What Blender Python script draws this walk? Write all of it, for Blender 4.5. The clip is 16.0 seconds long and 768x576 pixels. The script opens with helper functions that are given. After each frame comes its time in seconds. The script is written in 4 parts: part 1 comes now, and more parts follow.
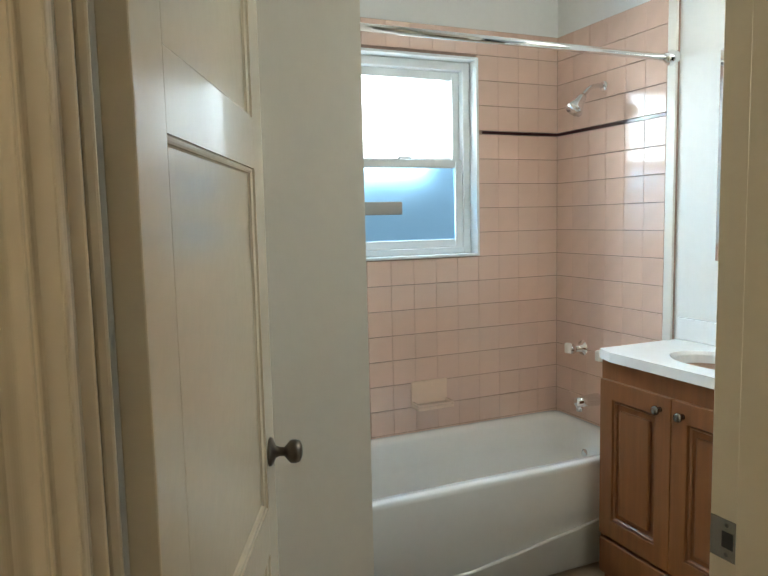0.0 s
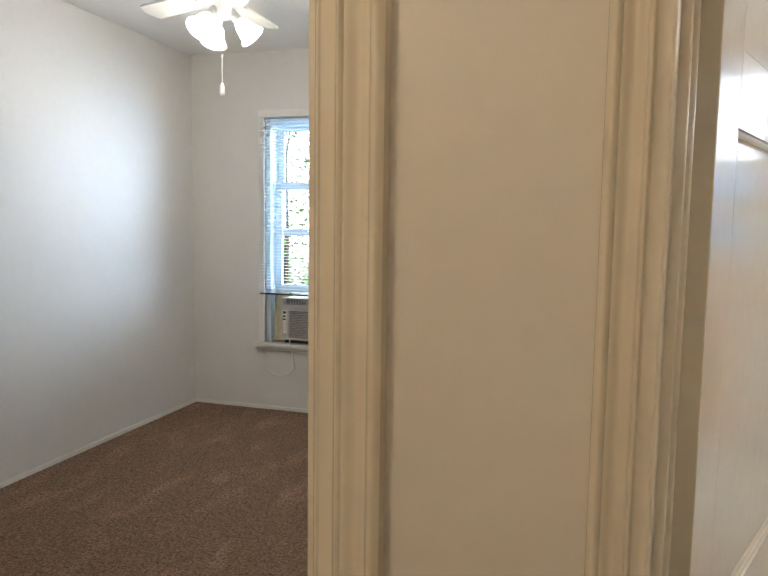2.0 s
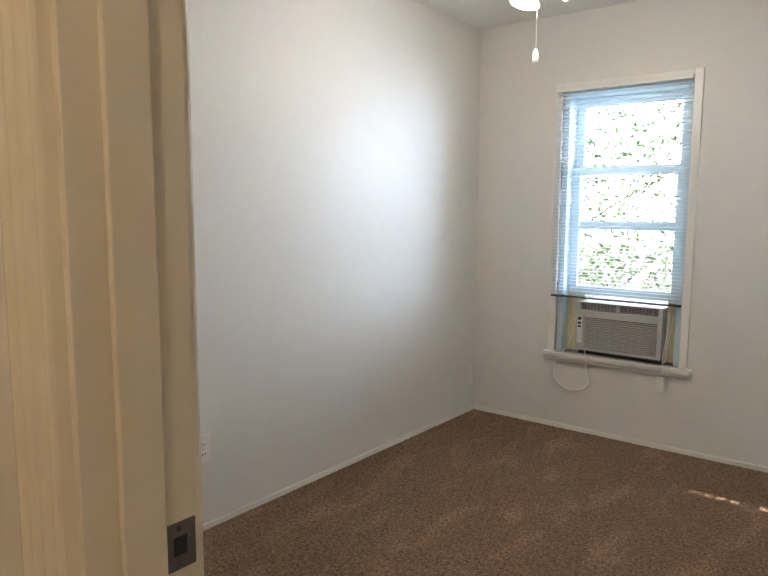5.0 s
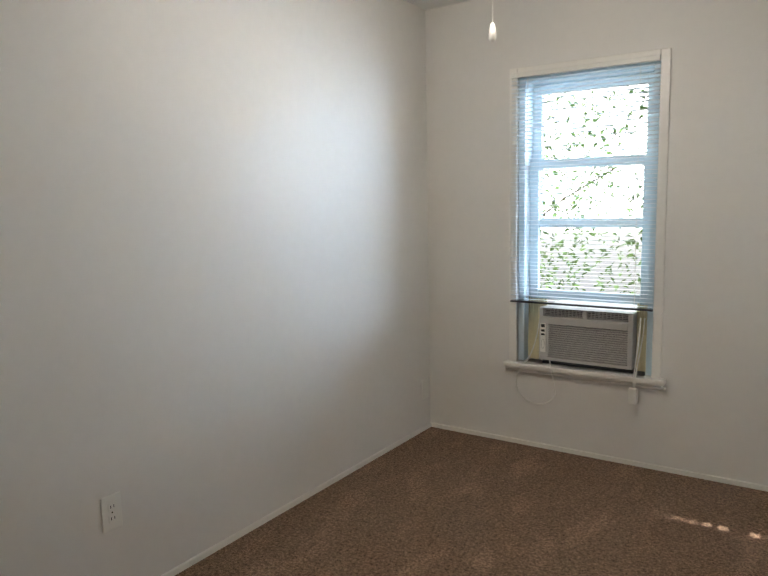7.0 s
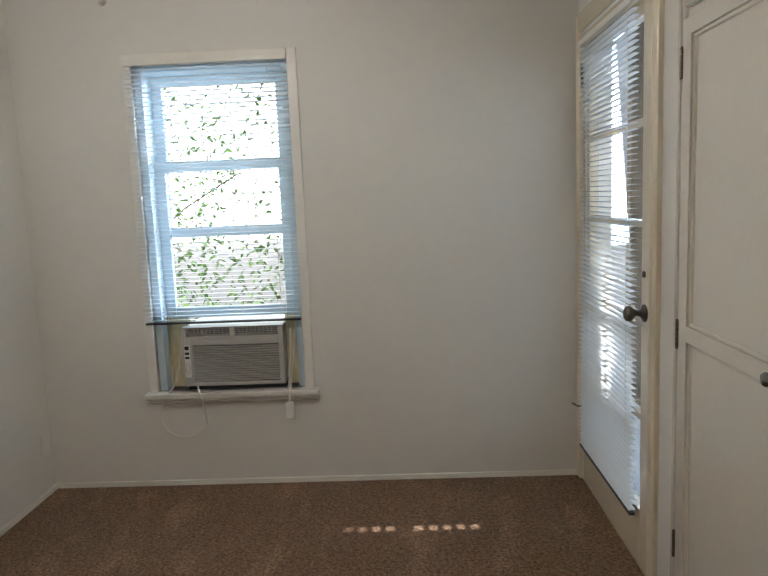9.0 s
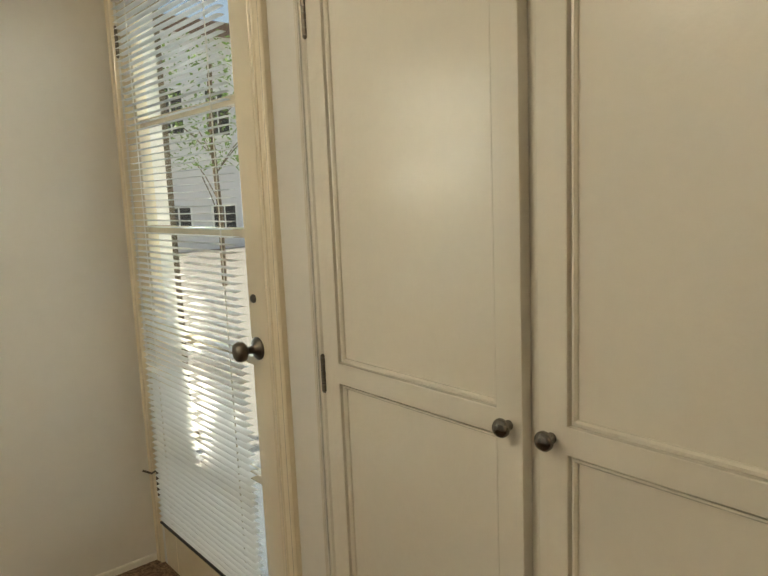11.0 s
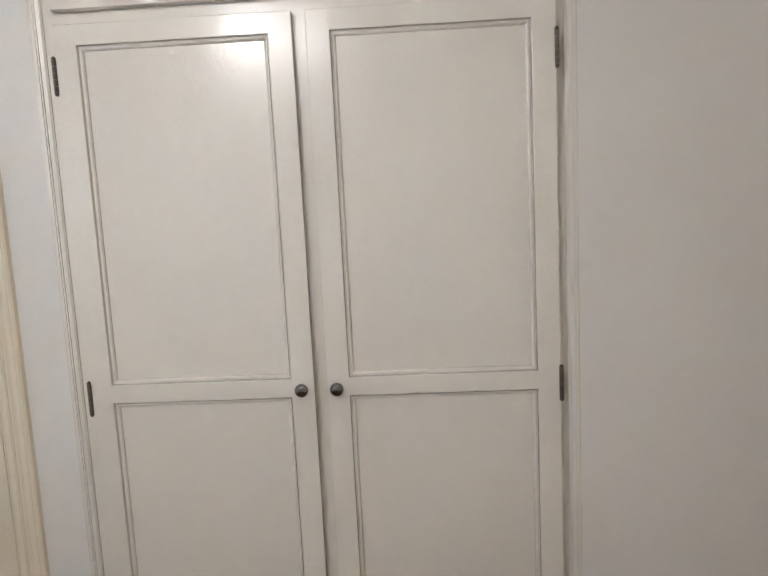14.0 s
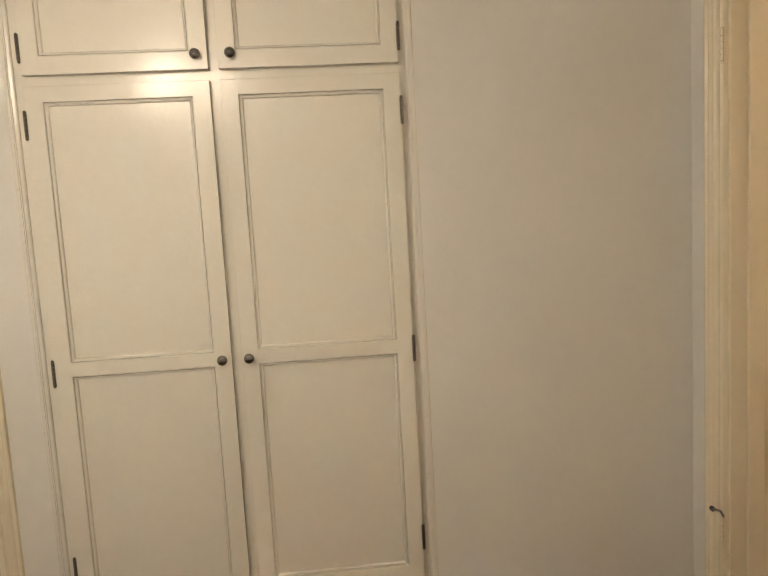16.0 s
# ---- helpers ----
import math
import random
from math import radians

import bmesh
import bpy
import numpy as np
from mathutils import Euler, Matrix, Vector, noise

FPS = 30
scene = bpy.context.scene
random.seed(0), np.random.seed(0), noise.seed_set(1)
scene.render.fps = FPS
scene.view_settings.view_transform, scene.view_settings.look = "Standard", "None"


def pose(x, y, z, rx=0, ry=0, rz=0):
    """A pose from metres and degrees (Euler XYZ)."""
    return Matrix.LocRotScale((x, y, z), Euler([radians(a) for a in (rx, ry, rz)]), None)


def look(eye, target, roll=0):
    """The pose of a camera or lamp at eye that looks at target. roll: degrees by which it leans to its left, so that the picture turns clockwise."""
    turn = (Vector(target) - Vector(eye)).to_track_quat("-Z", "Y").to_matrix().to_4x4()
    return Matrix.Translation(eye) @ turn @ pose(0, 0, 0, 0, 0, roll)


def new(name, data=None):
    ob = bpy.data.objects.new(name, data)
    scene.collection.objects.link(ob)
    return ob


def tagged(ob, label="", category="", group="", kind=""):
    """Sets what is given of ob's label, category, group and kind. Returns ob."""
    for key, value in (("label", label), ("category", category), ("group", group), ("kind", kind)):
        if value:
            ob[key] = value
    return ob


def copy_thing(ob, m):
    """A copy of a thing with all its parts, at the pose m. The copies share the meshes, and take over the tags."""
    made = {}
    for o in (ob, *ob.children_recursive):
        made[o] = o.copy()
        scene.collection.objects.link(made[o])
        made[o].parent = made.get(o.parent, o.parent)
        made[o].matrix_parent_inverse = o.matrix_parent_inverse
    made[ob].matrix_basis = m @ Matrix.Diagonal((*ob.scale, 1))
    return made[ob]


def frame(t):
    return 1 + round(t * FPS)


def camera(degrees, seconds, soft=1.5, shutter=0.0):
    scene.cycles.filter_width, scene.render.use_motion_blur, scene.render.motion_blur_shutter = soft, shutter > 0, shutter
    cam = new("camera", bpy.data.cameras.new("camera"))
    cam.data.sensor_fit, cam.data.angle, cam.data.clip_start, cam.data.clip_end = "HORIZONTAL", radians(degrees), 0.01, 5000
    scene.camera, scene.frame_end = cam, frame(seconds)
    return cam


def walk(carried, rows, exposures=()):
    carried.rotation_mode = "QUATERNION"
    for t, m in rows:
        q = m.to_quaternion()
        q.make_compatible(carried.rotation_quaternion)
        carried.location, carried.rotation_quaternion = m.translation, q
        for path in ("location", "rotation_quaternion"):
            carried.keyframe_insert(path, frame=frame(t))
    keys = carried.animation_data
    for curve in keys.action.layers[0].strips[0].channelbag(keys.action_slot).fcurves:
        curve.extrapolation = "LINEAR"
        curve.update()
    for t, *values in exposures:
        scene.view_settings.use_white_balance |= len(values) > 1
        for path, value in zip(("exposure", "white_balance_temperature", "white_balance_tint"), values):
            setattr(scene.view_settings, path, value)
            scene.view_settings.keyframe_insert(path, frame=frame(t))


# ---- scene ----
cam = camera(59.6, 16.0)
PATH = [
    (0, (0.159, -0.322, 1.361), (0.95, 1.503, 1.158), -1.3),
    (0.5, (0.103, -0.361, 1.324), (0.485, 1.595, 1.15), -0.7),
    (0.8, (0.06, -0.383, 1.316), (0.213, 1.605, 1.15), -0.4),
    (1, (0.026, -0.418, 1.313), (0.044, 1.575, 1.14), 0.5),
    (1.5, (0.047, -0.411, 1.322), (-0.284, 1.553, 1.138), 0.6),
    (2, (0.066, -0.481, 1.336), (-0.513, 1.423, 1.146), 0.8),
    (2.5, (0.103, -0.557, 1.36), (-0.674, 1.274, 1.155), 0.7),
    (3, (0.119, -0.606, 1.369), (-0.803, 1.157, 1.157), 0.7),
    (3.5, (0.048, -0.567, 1.369), (-0.984, 1.132, 1.147), 0.8),
    (4, (-0.134, -0.426, 1.368), (-1.253, 1.215, 1.137), 0.6),
    (4.5, (-0.282, -0.267, 1.375), (-1.479, 1.318, 1.138), 0.5),
    (4.7, (-0.335, -0.2, 1.367), (-1.563, 1.361, 1.13), 0.3),
    (6.8, (-0.617, 0.239, 1.415), (-1.793, 1.836, 1.162), -1.2),
    (7, (-0.64, 0.252, 1.407), (-1.745, 1.9, 1.151), -1.2),
    (7.5, (-0.718, 0.318, 1.421), (-1.598, 2.094, 1.152), -1.6),
    (8, (-0.792, 0.387, 1.407), (-1.414, 2.269, 1.144), -1.9),
    (8.5, (-0.784, 0.49, 1.395), (-1.166, 2.436, 1.137), -2.0),
    (8.7, (-0.818, 0.517, 1.399), (-1.074, 2.483, 1.137), -2.2),
    (10.8, (-0.89, 1.254, 1.37), (0.213, 2.898, 1.088), -2.3),
    (11, (-0.902, 1.329, 1.369), (0.378, 2.839, 1.082), -2.4),
    (11.5, (-0.877, 1.499, 1.372), (0.735, 2.642, 1.061), -2.5),
    (12, (-0.865, 1.649, 1.396), (0.955, 2.411, 1.066), -2.3),
    (12.5, (-0.987, 1.741, 1.415), (0.931, 2.197, 1.08), -2.3),
    (13, (-1.196, 1.755, 1.426), (0.761, 2.009, 1.101), -2.4),
    (13.5, (-1.424, 1.716, 1.417), (0.547, 1.898, 1.132), -2.7),
    (14, (-1.634, 1.735, 1.421), (0.346, 1.835, 1.157), -2.8),
    (14.5, (-1.859, 1.785, 1.397), (0.126, 1.836, 1.157), -2.8),
    (15, (-2.001, 1.809, 1.39), (-0.013, 1.817, 1.171), -2.9),
    (15.5, (-2.138, 1.746, 1.398), (-0.151, 1.678, 1.18), -3.0),
    (16, (-2.235, 1.672, 1.412), (-0.254, 1.505, 1.192), -3.2),
]
EXPOSURES = [(0.0, 0.34, 6100, 0), (0.5, 0.42, 5900, -8), (1.0, 0.70, 6200, -4), (1.5, 0.90, 6000, 6), (2.2, 0.95, 6000, 10), (4.5, 1.0, 6200, 11), (7.0, 0.70, 6250, 10), (8.7, 0.55, 6200, 10),
             (10.8, 0.82, 7500, 5), (11.6, 1.10, 9200, 0), (12.1, 1.40, 6600, 9), (12.5, 1.38, 5700, 13), (14.0, 1.38, 5800, 13), (14.4, 1.27, 6700, 12), (15.0, 1.22, 7500, 12), (16.0, 1.36, 7700, 12)]
walk(cam, [(t, look(eye, target, roll)) for t, eye, target, roll in PATH], EXPOSURES)

# ---- light ----
world = bpy.data.worlds.new("world")
scene.world = world
world.use_nodes = True
wn = world.node_tree
sky = wn.nodes.new("ShaderNodeTexSky")
sky.sky_type, sky.sun_disc = "NISHITA", False
sky.sun_elevation, sky.sun_rotation = radians(46), radians(90)
wn.links.new(sky.outputs[0], wn.nodes["Background"].inputs[0])
wn.nodes["Background"].inputs[1].default_value = 0.07

sun = new("sun", bpy.data.lights.new("sun", "SUN"))
sun.data.energy, sun.data.angle, sun.data.color = 5.0, radians(0.5), (1.0, 0.95, 0.86)
sun.matrix_world = look((8, 3.2, 8.3), (0, 3.19, 0))


def lamp(name, kind, at, energy, color, size=0.1, aim=None, size_y=None):
    ob = new(name, bpy.data.lights.new(name, kind))
    ob.data.energy, ob.data.color = energy, color
    if kind == "AREA":
        ob.data.size = size
        if size_y:
            ob.data.shape, ob.data.size_y = "RECTANGLE", size_y
    else:
        ob.data.shadow_soft_size = size
    ob.matrix_world = look(at, aim) if aim else pose(*at)
    return ob


# area lamps added outside the openings, standing in for sky light
lamp("yard_sky_fill", "AREA", (-0.15, 5.7, 1.85), 122, (0.66, 0.82, 1.0), 1.9, (-2.1, 3.4, 1.3), 1.7)
lamp("side_yard_sky_fill", "AREA", (1.4, 3.1, 3.2), 2.5, (0.45, 0.65, 1.0), 0.8, (-0.1, 3.2, 1.0), 0.9)
lamp("bath_window_sky_fill", "AREA", (1.37, 2.70, 1.90), 31, (0.86, 0.94, 1.0), 0.74, (1.37, 0, 1.3), 0.60)
# lamps of the rooms
lamp("hall_lamp_light", "POINT", (-0.55, -0.75, 2.30), 7, (1.0, 0.80, 0.57), 0.12)
lamp("bath_lamp_light", "POINT", (2.0, 1.0, 2.1), 4.5, (1.0, 0.93, 0.84), 0.08)


# ---- materials ----
def mat(name, color, rough=0.5, metal=0.0, var=0.06, grain=40.0, large=2.0, bump=0.05, bump_scale=120.0, coat=0.0, spec=0.5):
    m = bpy.data.materials.new(name)
    m.use_nodes = True
    nt = m.node_tree
    b = nt.nodes["Principled BSDF"]
    b.inputs["Roughness"].default_value = rough
    b.inputs["Metallic"].default_value = metal
    b.inputs["Coat Weight"].default_value = coat
    b.inputs["Specular IOR Level"].default_value = spec
    tc = nt.nodes.new("ShaderNodeTexCoord")
    n1, n2 = nt.nodes.new("ShaderNodeTexNoise"), nt.nodes.new("ShaderNodeTexNoise")
    n1.inputs["Scale"].default_value, n2.inputs["Scale"].default_value = large, grain
    n1.inputs["Detail"].default_value = n2.inputs["Detail"].default_value = 3
    for n in (n1, n2):
        nt.links.new(tc.outputs["Object"], n.inputs["Vector"])
    mix = nt.nodes.new("ShaderNodeMath")
    mix.operation = "ADD"
    nt.links.new(n1.outputs["Fac"], mix.inputs[0])
    nt.links.new(n2.outputs["Fac"], mix.inputs[1])
    ramp = nt.nodes.new("ShaderNodeValToRGB")
    ramp.color_ramp.elements[0].position, ramp.color_ramp.elements[1].position = 0.3, 0.7
    ramp.color_ramp.elements[0].color = (*[c * (1 - var) for c in color], 1)
    ramp.color_ramp.elements[1].color = (*[min(1, c * (1 + var)) for c in color], 1)
    half = nt.nodes.new("ShaderNodeMath")
    half.operation = "MULTIPLY"
    half.inputs[1].default_value = 0.5
    nt.links.new(mix.outputs[0], half.inputs[0])
    nt.links.new(half.outputs[0], ramp.inputs[0])
    nt.links.new(ramp.outputs[0], b.inputs["Base Color"])
    if bump:
        n3 = nt.nodes.new("ShaderNodeTexNoise")
        n3.inputs["Scale"].default_value = bump_scale
        nt.links.new(tc.outputs["Object"], n3.inputs["Vector"])
        bp = nt.nodes.new("ShaderNodeBump")
        bp.inputs["Strength"].default_value, bp.inputs["Distance"].default_value = bump, 0.01
        nt.links.new(n3.outputs["Fac"], bp.inputs["Height"])
        nt.links.new(bp.outputs[0], b.inputs["Normal"])
    return m


def carpet_material():
    m = mat("brown_carpet", (0.23, 0.150, 0.099), 0.95, var=0.95, grain=85, large=190, bump=1.0, bump_scale=120, spec=0.1)
    nt = m.node_tree
    b = nt.nodes["Principled BSDF"]
    ramp = b.inputs["Base Color"].links[0].from_node
    # vacuum and tread marks: broad stretched streaks of brushed pile
    tc = nt.nodes.new("ShaderNodeTexCoord")
    mp = nt.nodes.new("ShaderNodeMapping")
    mp.inputs["Scale"].default_value = (3.2, 1.3, 1.0)
    mp.inputs["Rotation"].default_value = (0, 0, 0.35)
    n = nt.nodes.new("ShaderNodeTexNoise")
    n.inputs["Scale"].default_value, n.inputs["Detail"].default_value, n.inputs["Distortion"].default_value = 2.2, 8, 0.4
    nt.links.new(tc.outputs["Object"], mp.inputs[0])
    nt.links.new(mp.outputs[0], n.inputs["Vector"])
    r2 = nt.nodes.new("ShaderNodeValToRGB")
    r2.color_ramp.elements[0].position, r2.color_ramp.elements[1].position = 0.52, 0.74
    r2.color_ramp.elements[0].color, r2.color_ramp.elements[1].color = (1, 1, 1, 1), (1.38, 1.36, 1.36, 1)
    nt.links.new(n.outputs["Fac"], r2.inputs[0])
    mul = nt.nodes.new("ShaderNodeMixRGB")
    mul.blend_type, mul.inputs[0].default_value = "MULTIPLY", 1.0
    nt.links.new(ramp.outputs[0], mul.inputs[1])
    nt.links.new(r2.outputs[0], mul.inputs[2])
    nt.links.new(mul.outputs[0], b.inputs["Base Color"])
    return m


def wood_material(name, color):
    m = mat(name, color, 0.38, var=0.22, grain=6, large=2.2, bump=0.06, bump_scale=40)
    nt = m.node_tree
    for n in [n for n in nt.nodes if n.type == "TEX_NOISE"]:
        mp = nt.nodes.new("ShaderNodeMapping")
        mp.inputs["Scale"].default_value = (9, 9, 0.7)
        nt.links.new(nt.nodes["Texture Coordinate"].outputs["Object"], mp.inputs[0])
        nt.links.new(mp.outputs[0], n.inputs["Vector"])
    return m


def glass_material(name, rough=0.0, color=(1, 1, 1)):
    m = bpy.data.materials.new(name)
    m.use_nodes = True
    b = m.node_tree.nodes["Principled BSDF"]
    b.inputs["Transmission Weight"].default_value = 1.0
    b.inputs["Roughness"].default_value = rough
    b.inputs["IOR"].default_value = 1.1 if rough == 0 else 1.3
    b.inputs["Base Color"].default_value = (*color, 1)
    return m


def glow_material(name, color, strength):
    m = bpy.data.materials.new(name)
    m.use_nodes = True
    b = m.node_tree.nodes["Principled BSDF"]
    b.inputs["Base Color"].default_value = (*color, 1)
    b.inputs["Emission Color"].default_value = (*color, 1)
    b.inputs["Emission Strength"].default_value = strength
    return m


def tile_material():
    m = mat("pink_glazed_tile", (0.72, 0.51, 0.41), 0.12, var=0.05, grain=9, large=3, bump=0.03, bump_scale=14, coat=0.3)
    nt = m.node_tree
    b = nt.nodes["Principled BSDF"]
    ramp = b.inputs["Base Color"].links[0].from_node
    oi = nt.nodes.new("ShaderNodeObjectInfo")
    hs = nt.nodes.new("ShaderNodeHueSaturation")
    mr = nt.nodes.new("ShaderNodeMapRange")
    mr.inputs["To Min"].default_value, mr.inputs["To Max"].default_value = 0.975, 1.025
    nt.links.new(oi.outputs["Random"], mr.inputs["Value"])
    nt.links.new(mr.outputs[0], hs.inputs["Value"])
    nt.links.new(ramp.outputs[0], hs.inputs["Color"])
    nt.links.new(hs.outputs[0], b.inputs["Base Color"])
    return m


WALL = mat("bedroom_wall_paint", (0.76, 0.735, 0.69), 0.46, var=0.02, grain=25, bump=0.04, bump_scale=55, spec=0.35)
HALLP = mat("hall_wall_paint", (0.80, 0.73, 0.62), 0.42, var=0.025, grain=25, bump=0.05, bump_scale=45)
CEIL = mat("ceiling_paint", (0.82, 0.81, 0.78), 0.7, var=0.02, bump=0.05)
TRIM = mat("cream_gloss_paint", (0.80, 0.71, 0.55), 0.22, var=0.025, grain=30, large=3, bump=0.05, bump_scale=28, coat=0.2)
CLOSET = mat("closet_gloss_paint", (0.80, 0.755, 0.67), 0.26, var=0.02, grain=40, large=2, bump=0.07, bump_scale=75, coat=0.5, spec=0.6)
CLOSET.node_tree.nodes["Principled BSDF"].inputs["Coat Roughness"].default_value = 0.18
BATHW = mat("bath_wall_paint", (0.80, 0.79, 0.76), 0.45, var=0.02, bump=0.03)
BASE = mat("white_trim_paint", (0.82, 0.79, 0.73), 0.3, var=0.03, bump=0.04)
CARPET = carpet_material()
VINYL = mat("tan_vinyl", (0.42, 0.33, 0.23), 0.4, var=0.12)
PLASTIC = mat("white_plastic", (0.80, 0.78, 0.72), 0.35, var=0.02, bump=0.0)
ACGREY = mat("ac_grey_plastic", (0.50, 0.485, 0.46), 0.45, var=0.03, bump=0.02)
DARK = mat("dark_plastic", (0.03, 0.03, 0.03), 0.5, var=0.1, bump=0)
NICKEL = mat("satin_nickel", (0.24, 0.23, 0.215), 0.22, 1.0, var=0.08, bump=0.02)
BRONZE = mat("aged_bronze", (0.16, 0.14, 0.115), 0.3, 1.0, var=0.15, bump=0.03)
CHROME = mat("chrome", (0.8, 0.8, 0.8), 0.08, 1.0, var=0.03, bump=0)
VINYLW = mat("white_vinyl_frame", (0.80, 0.82, 0.82), 0.35, var=0.02, bump=0)
ALU = mat("blue_white_window_frame", (0.62, 0.74, 0.80), 0.4, var=0.03, bump=0)
SLAT = mat("blind_slat", (0.80, 0.83, 0.85), 0.45, var=0.02, bump=0)
GLASS = glass_material("window_glass")
FROST = glass_material("frosted_glass", 0.55, (0.95, 0.98, 1.0))
FROST_BLUE = glass_material("blue_frosted_glass", 0.5, (0.42, 0.72, 1.0))
MIRROR = mat("mirror", (0.9, 0.9, 0.9), 0.01, 1.0, var=0, bump=0)
TILE = tile_material()
DISH = mat("soap_dish_ceramic", (0.80, 0.60, 0.46), 0.15, var=0.03, bump=0)
GROUT = mat("grout", (0.36, 0.25, 0.20), 0.9, var=0.15)
LINER = mat("dark_liner_tile", (0.045, 0.012, 0.012), 0.15, var=0.1, bump=0)
PORC = mat("white_porcelain", (0.82, 0.81, 0.78), 0.12, var=0.02, bump=0, coat=0.4)
CABWOOD = wood_material("vanity_wood", (0.20, 0.075, 0.022))
MARBLE = mat("white_counter", (0.84, 0.84, 0.83), 0.15, var=0.03, bump=0)
SHADE = glow_material("lit_glass_shade", (1.0, 0.97, 0.92), 5.0)
SIDING = mat("pale_siding", (0.72, 0.72, 0.74), 0.8, var=0.06)
LEAF = mat("leaf", (0.16, 0.27, 0.07), 0.5, var=0.5, grain=5, bump=0)
BARK = mat("bark", (0.12, 0.09, 0.06), 0.9, var=0.3)
GROUND = mat("pale_concrete", (0.20, 0.20, 0.20), 0.9, var=0.15)
PLYW = mat("side_panel_vinyl", (0.74, 0.66, 0.42), 0.5, var=0.06)
ROOF = mat("roof_shingle", (0.20, 0.13, 0.10), 0.9, var=0.25)


# ---- geometry helpers ----
def obj(name, bm, material, parent=None, label="", smooth=False):
    me = bpy.data.meshes.new(name)
    bm.normal_update()
    bm.to_mesh(me)
    bm.free()
    if material:
        me.materials.append(material)
    if smooth:
        for p in me.polygons:
            p.use_smooth = True
    ob = new(name, me)
    if parent:
        ob.parent = parent
    if label:
        ob["label"] = label
    return ob


def part(name, bm, material, parent, label="", smooth=False):
    return obj(name, bm, material, parent, label, smooth)


def empty(name, m, label, category, group=""):
    ob = new(name)
    ob.matrix_world = m
    return tagged(ob, label, category, group)


def box(bm, x0, x1, y0, y1, z0, z1, bevel=0.0):
    r = bmesh.ops.create_cube(bm, size=1)
    vs = r["verts"]
    for v in vs:
        v.co = Vector(((x0 + x1) / 2 + v.co.x * (x1 - x0), (y0 + y1) / 2 + v.co.y * (y1 - y0), (z0 + z1) / 2 + v.co.z * (z1 - z0)))
    if bevel:
        es = list({e for v in vs for e in v.link_edges})
        bmesh.ops.bevel(bm, geom=es, offset=bevel, segments=2, affect="EDGES", profile=0.5)
    return bm


def boxes(*bs, bevel=0.0):
    bm = bmesh.new()
    for b in bs:
        box(bm, *b, bevel=bevel)
    return bm


def lathe(profile, n=24, axis="z", bm=None, at=(0, 0, 0)):
    """profile: (radius, height) from one end to the other."""
    bm = bm or bmesh.new()
    rings = []
    for r, h in profile:
        ring = []
        for i in range(n):
            a = 2 * math.pi * i / n
            c, s = max(r, 1e-4) * math.cos(a), max(r, 1e-4) * math.sin(a)
            p = {"z": (c, s, h), "x": (h, c, s), "y": (s, h, c)}[axis]
            ring.append(bm.verts.new(Vector(p) + Vector(at)))
        rings.append(ring)
    for a, b in zip(rings, rings[1:]):
        for i in range(n):
            bm.faces.new((a[i], a[(i + 1) % n], b[(i + 1) % n], b[i]))
    bm.faces.new(rings[0][::-1])
    bm.faces.new(rings[-1])
    return bm


def tube(points, r, n=10, bm=None):
    bm = bm or bmesh.new()
    pts = [Vector(p) for p in points]
    rings = []
    for i, p in enumerate(pts):
        d = (pts[min(i + 1, len(pts) - 1)] - pts[max(i - 1, 0)]).normalized()
        u = d.cross(Vector((0.31, 0.17, 0.93))).normalized()
        v = d.cross(u)
        rings.append([bm.verts.new(p + r * (math.cos(2 * math.pi * k / n) * u + math.sin(2 * math.pi * k / n) * v)) for k in range(n)])
    for a, b in zip(rings, rings[1:]):
        for k in range(n):
            bm.faces.new((a[k], a[(k + 1) % n], b[(k + 1) % n], b[k]))
    bm.faces.new(rings[0][::-1])
    bm.faces.new(rings[-1])
    return bm


def bezier(p0, p1, p2, p3, n=24):
    out = []
    for i in range(n + 1):
        t = i / n
        out.append(tuple((1 - t) ** 3 * a + 3 * t * (1 - t) ** 2 * b + 3 * t * t * (1 - t) * c + t ** 3 * d for a, b, c, d in zip(p0, p1, p2, p3)))
    return out


def moulded(profile, length, bm=None, place=None):
    """A strip along z with the section profile (u along the face, v out of it)."""
    bm = bm or bmesh.new()
    m = place or Matrix()
    lo = [bm.verts.new(m @ Vector((u, v, 0))) for u, v in profile]
    hi = [bm.verts.new(m @ Vector((u, v, length))) for u, v in profile]
    n = len(profile)
    for i in range(n):
        bm.faces.new((lo[i], lo[(i + 1) % n], hi[(i + 1) % n], hi[i]))
    bm.faces.new(lo[::-1])
    bm.faces.new(hi)
    bmesh.ops.recalc_face_normals(bm, faces=bm.faces)
    return bm


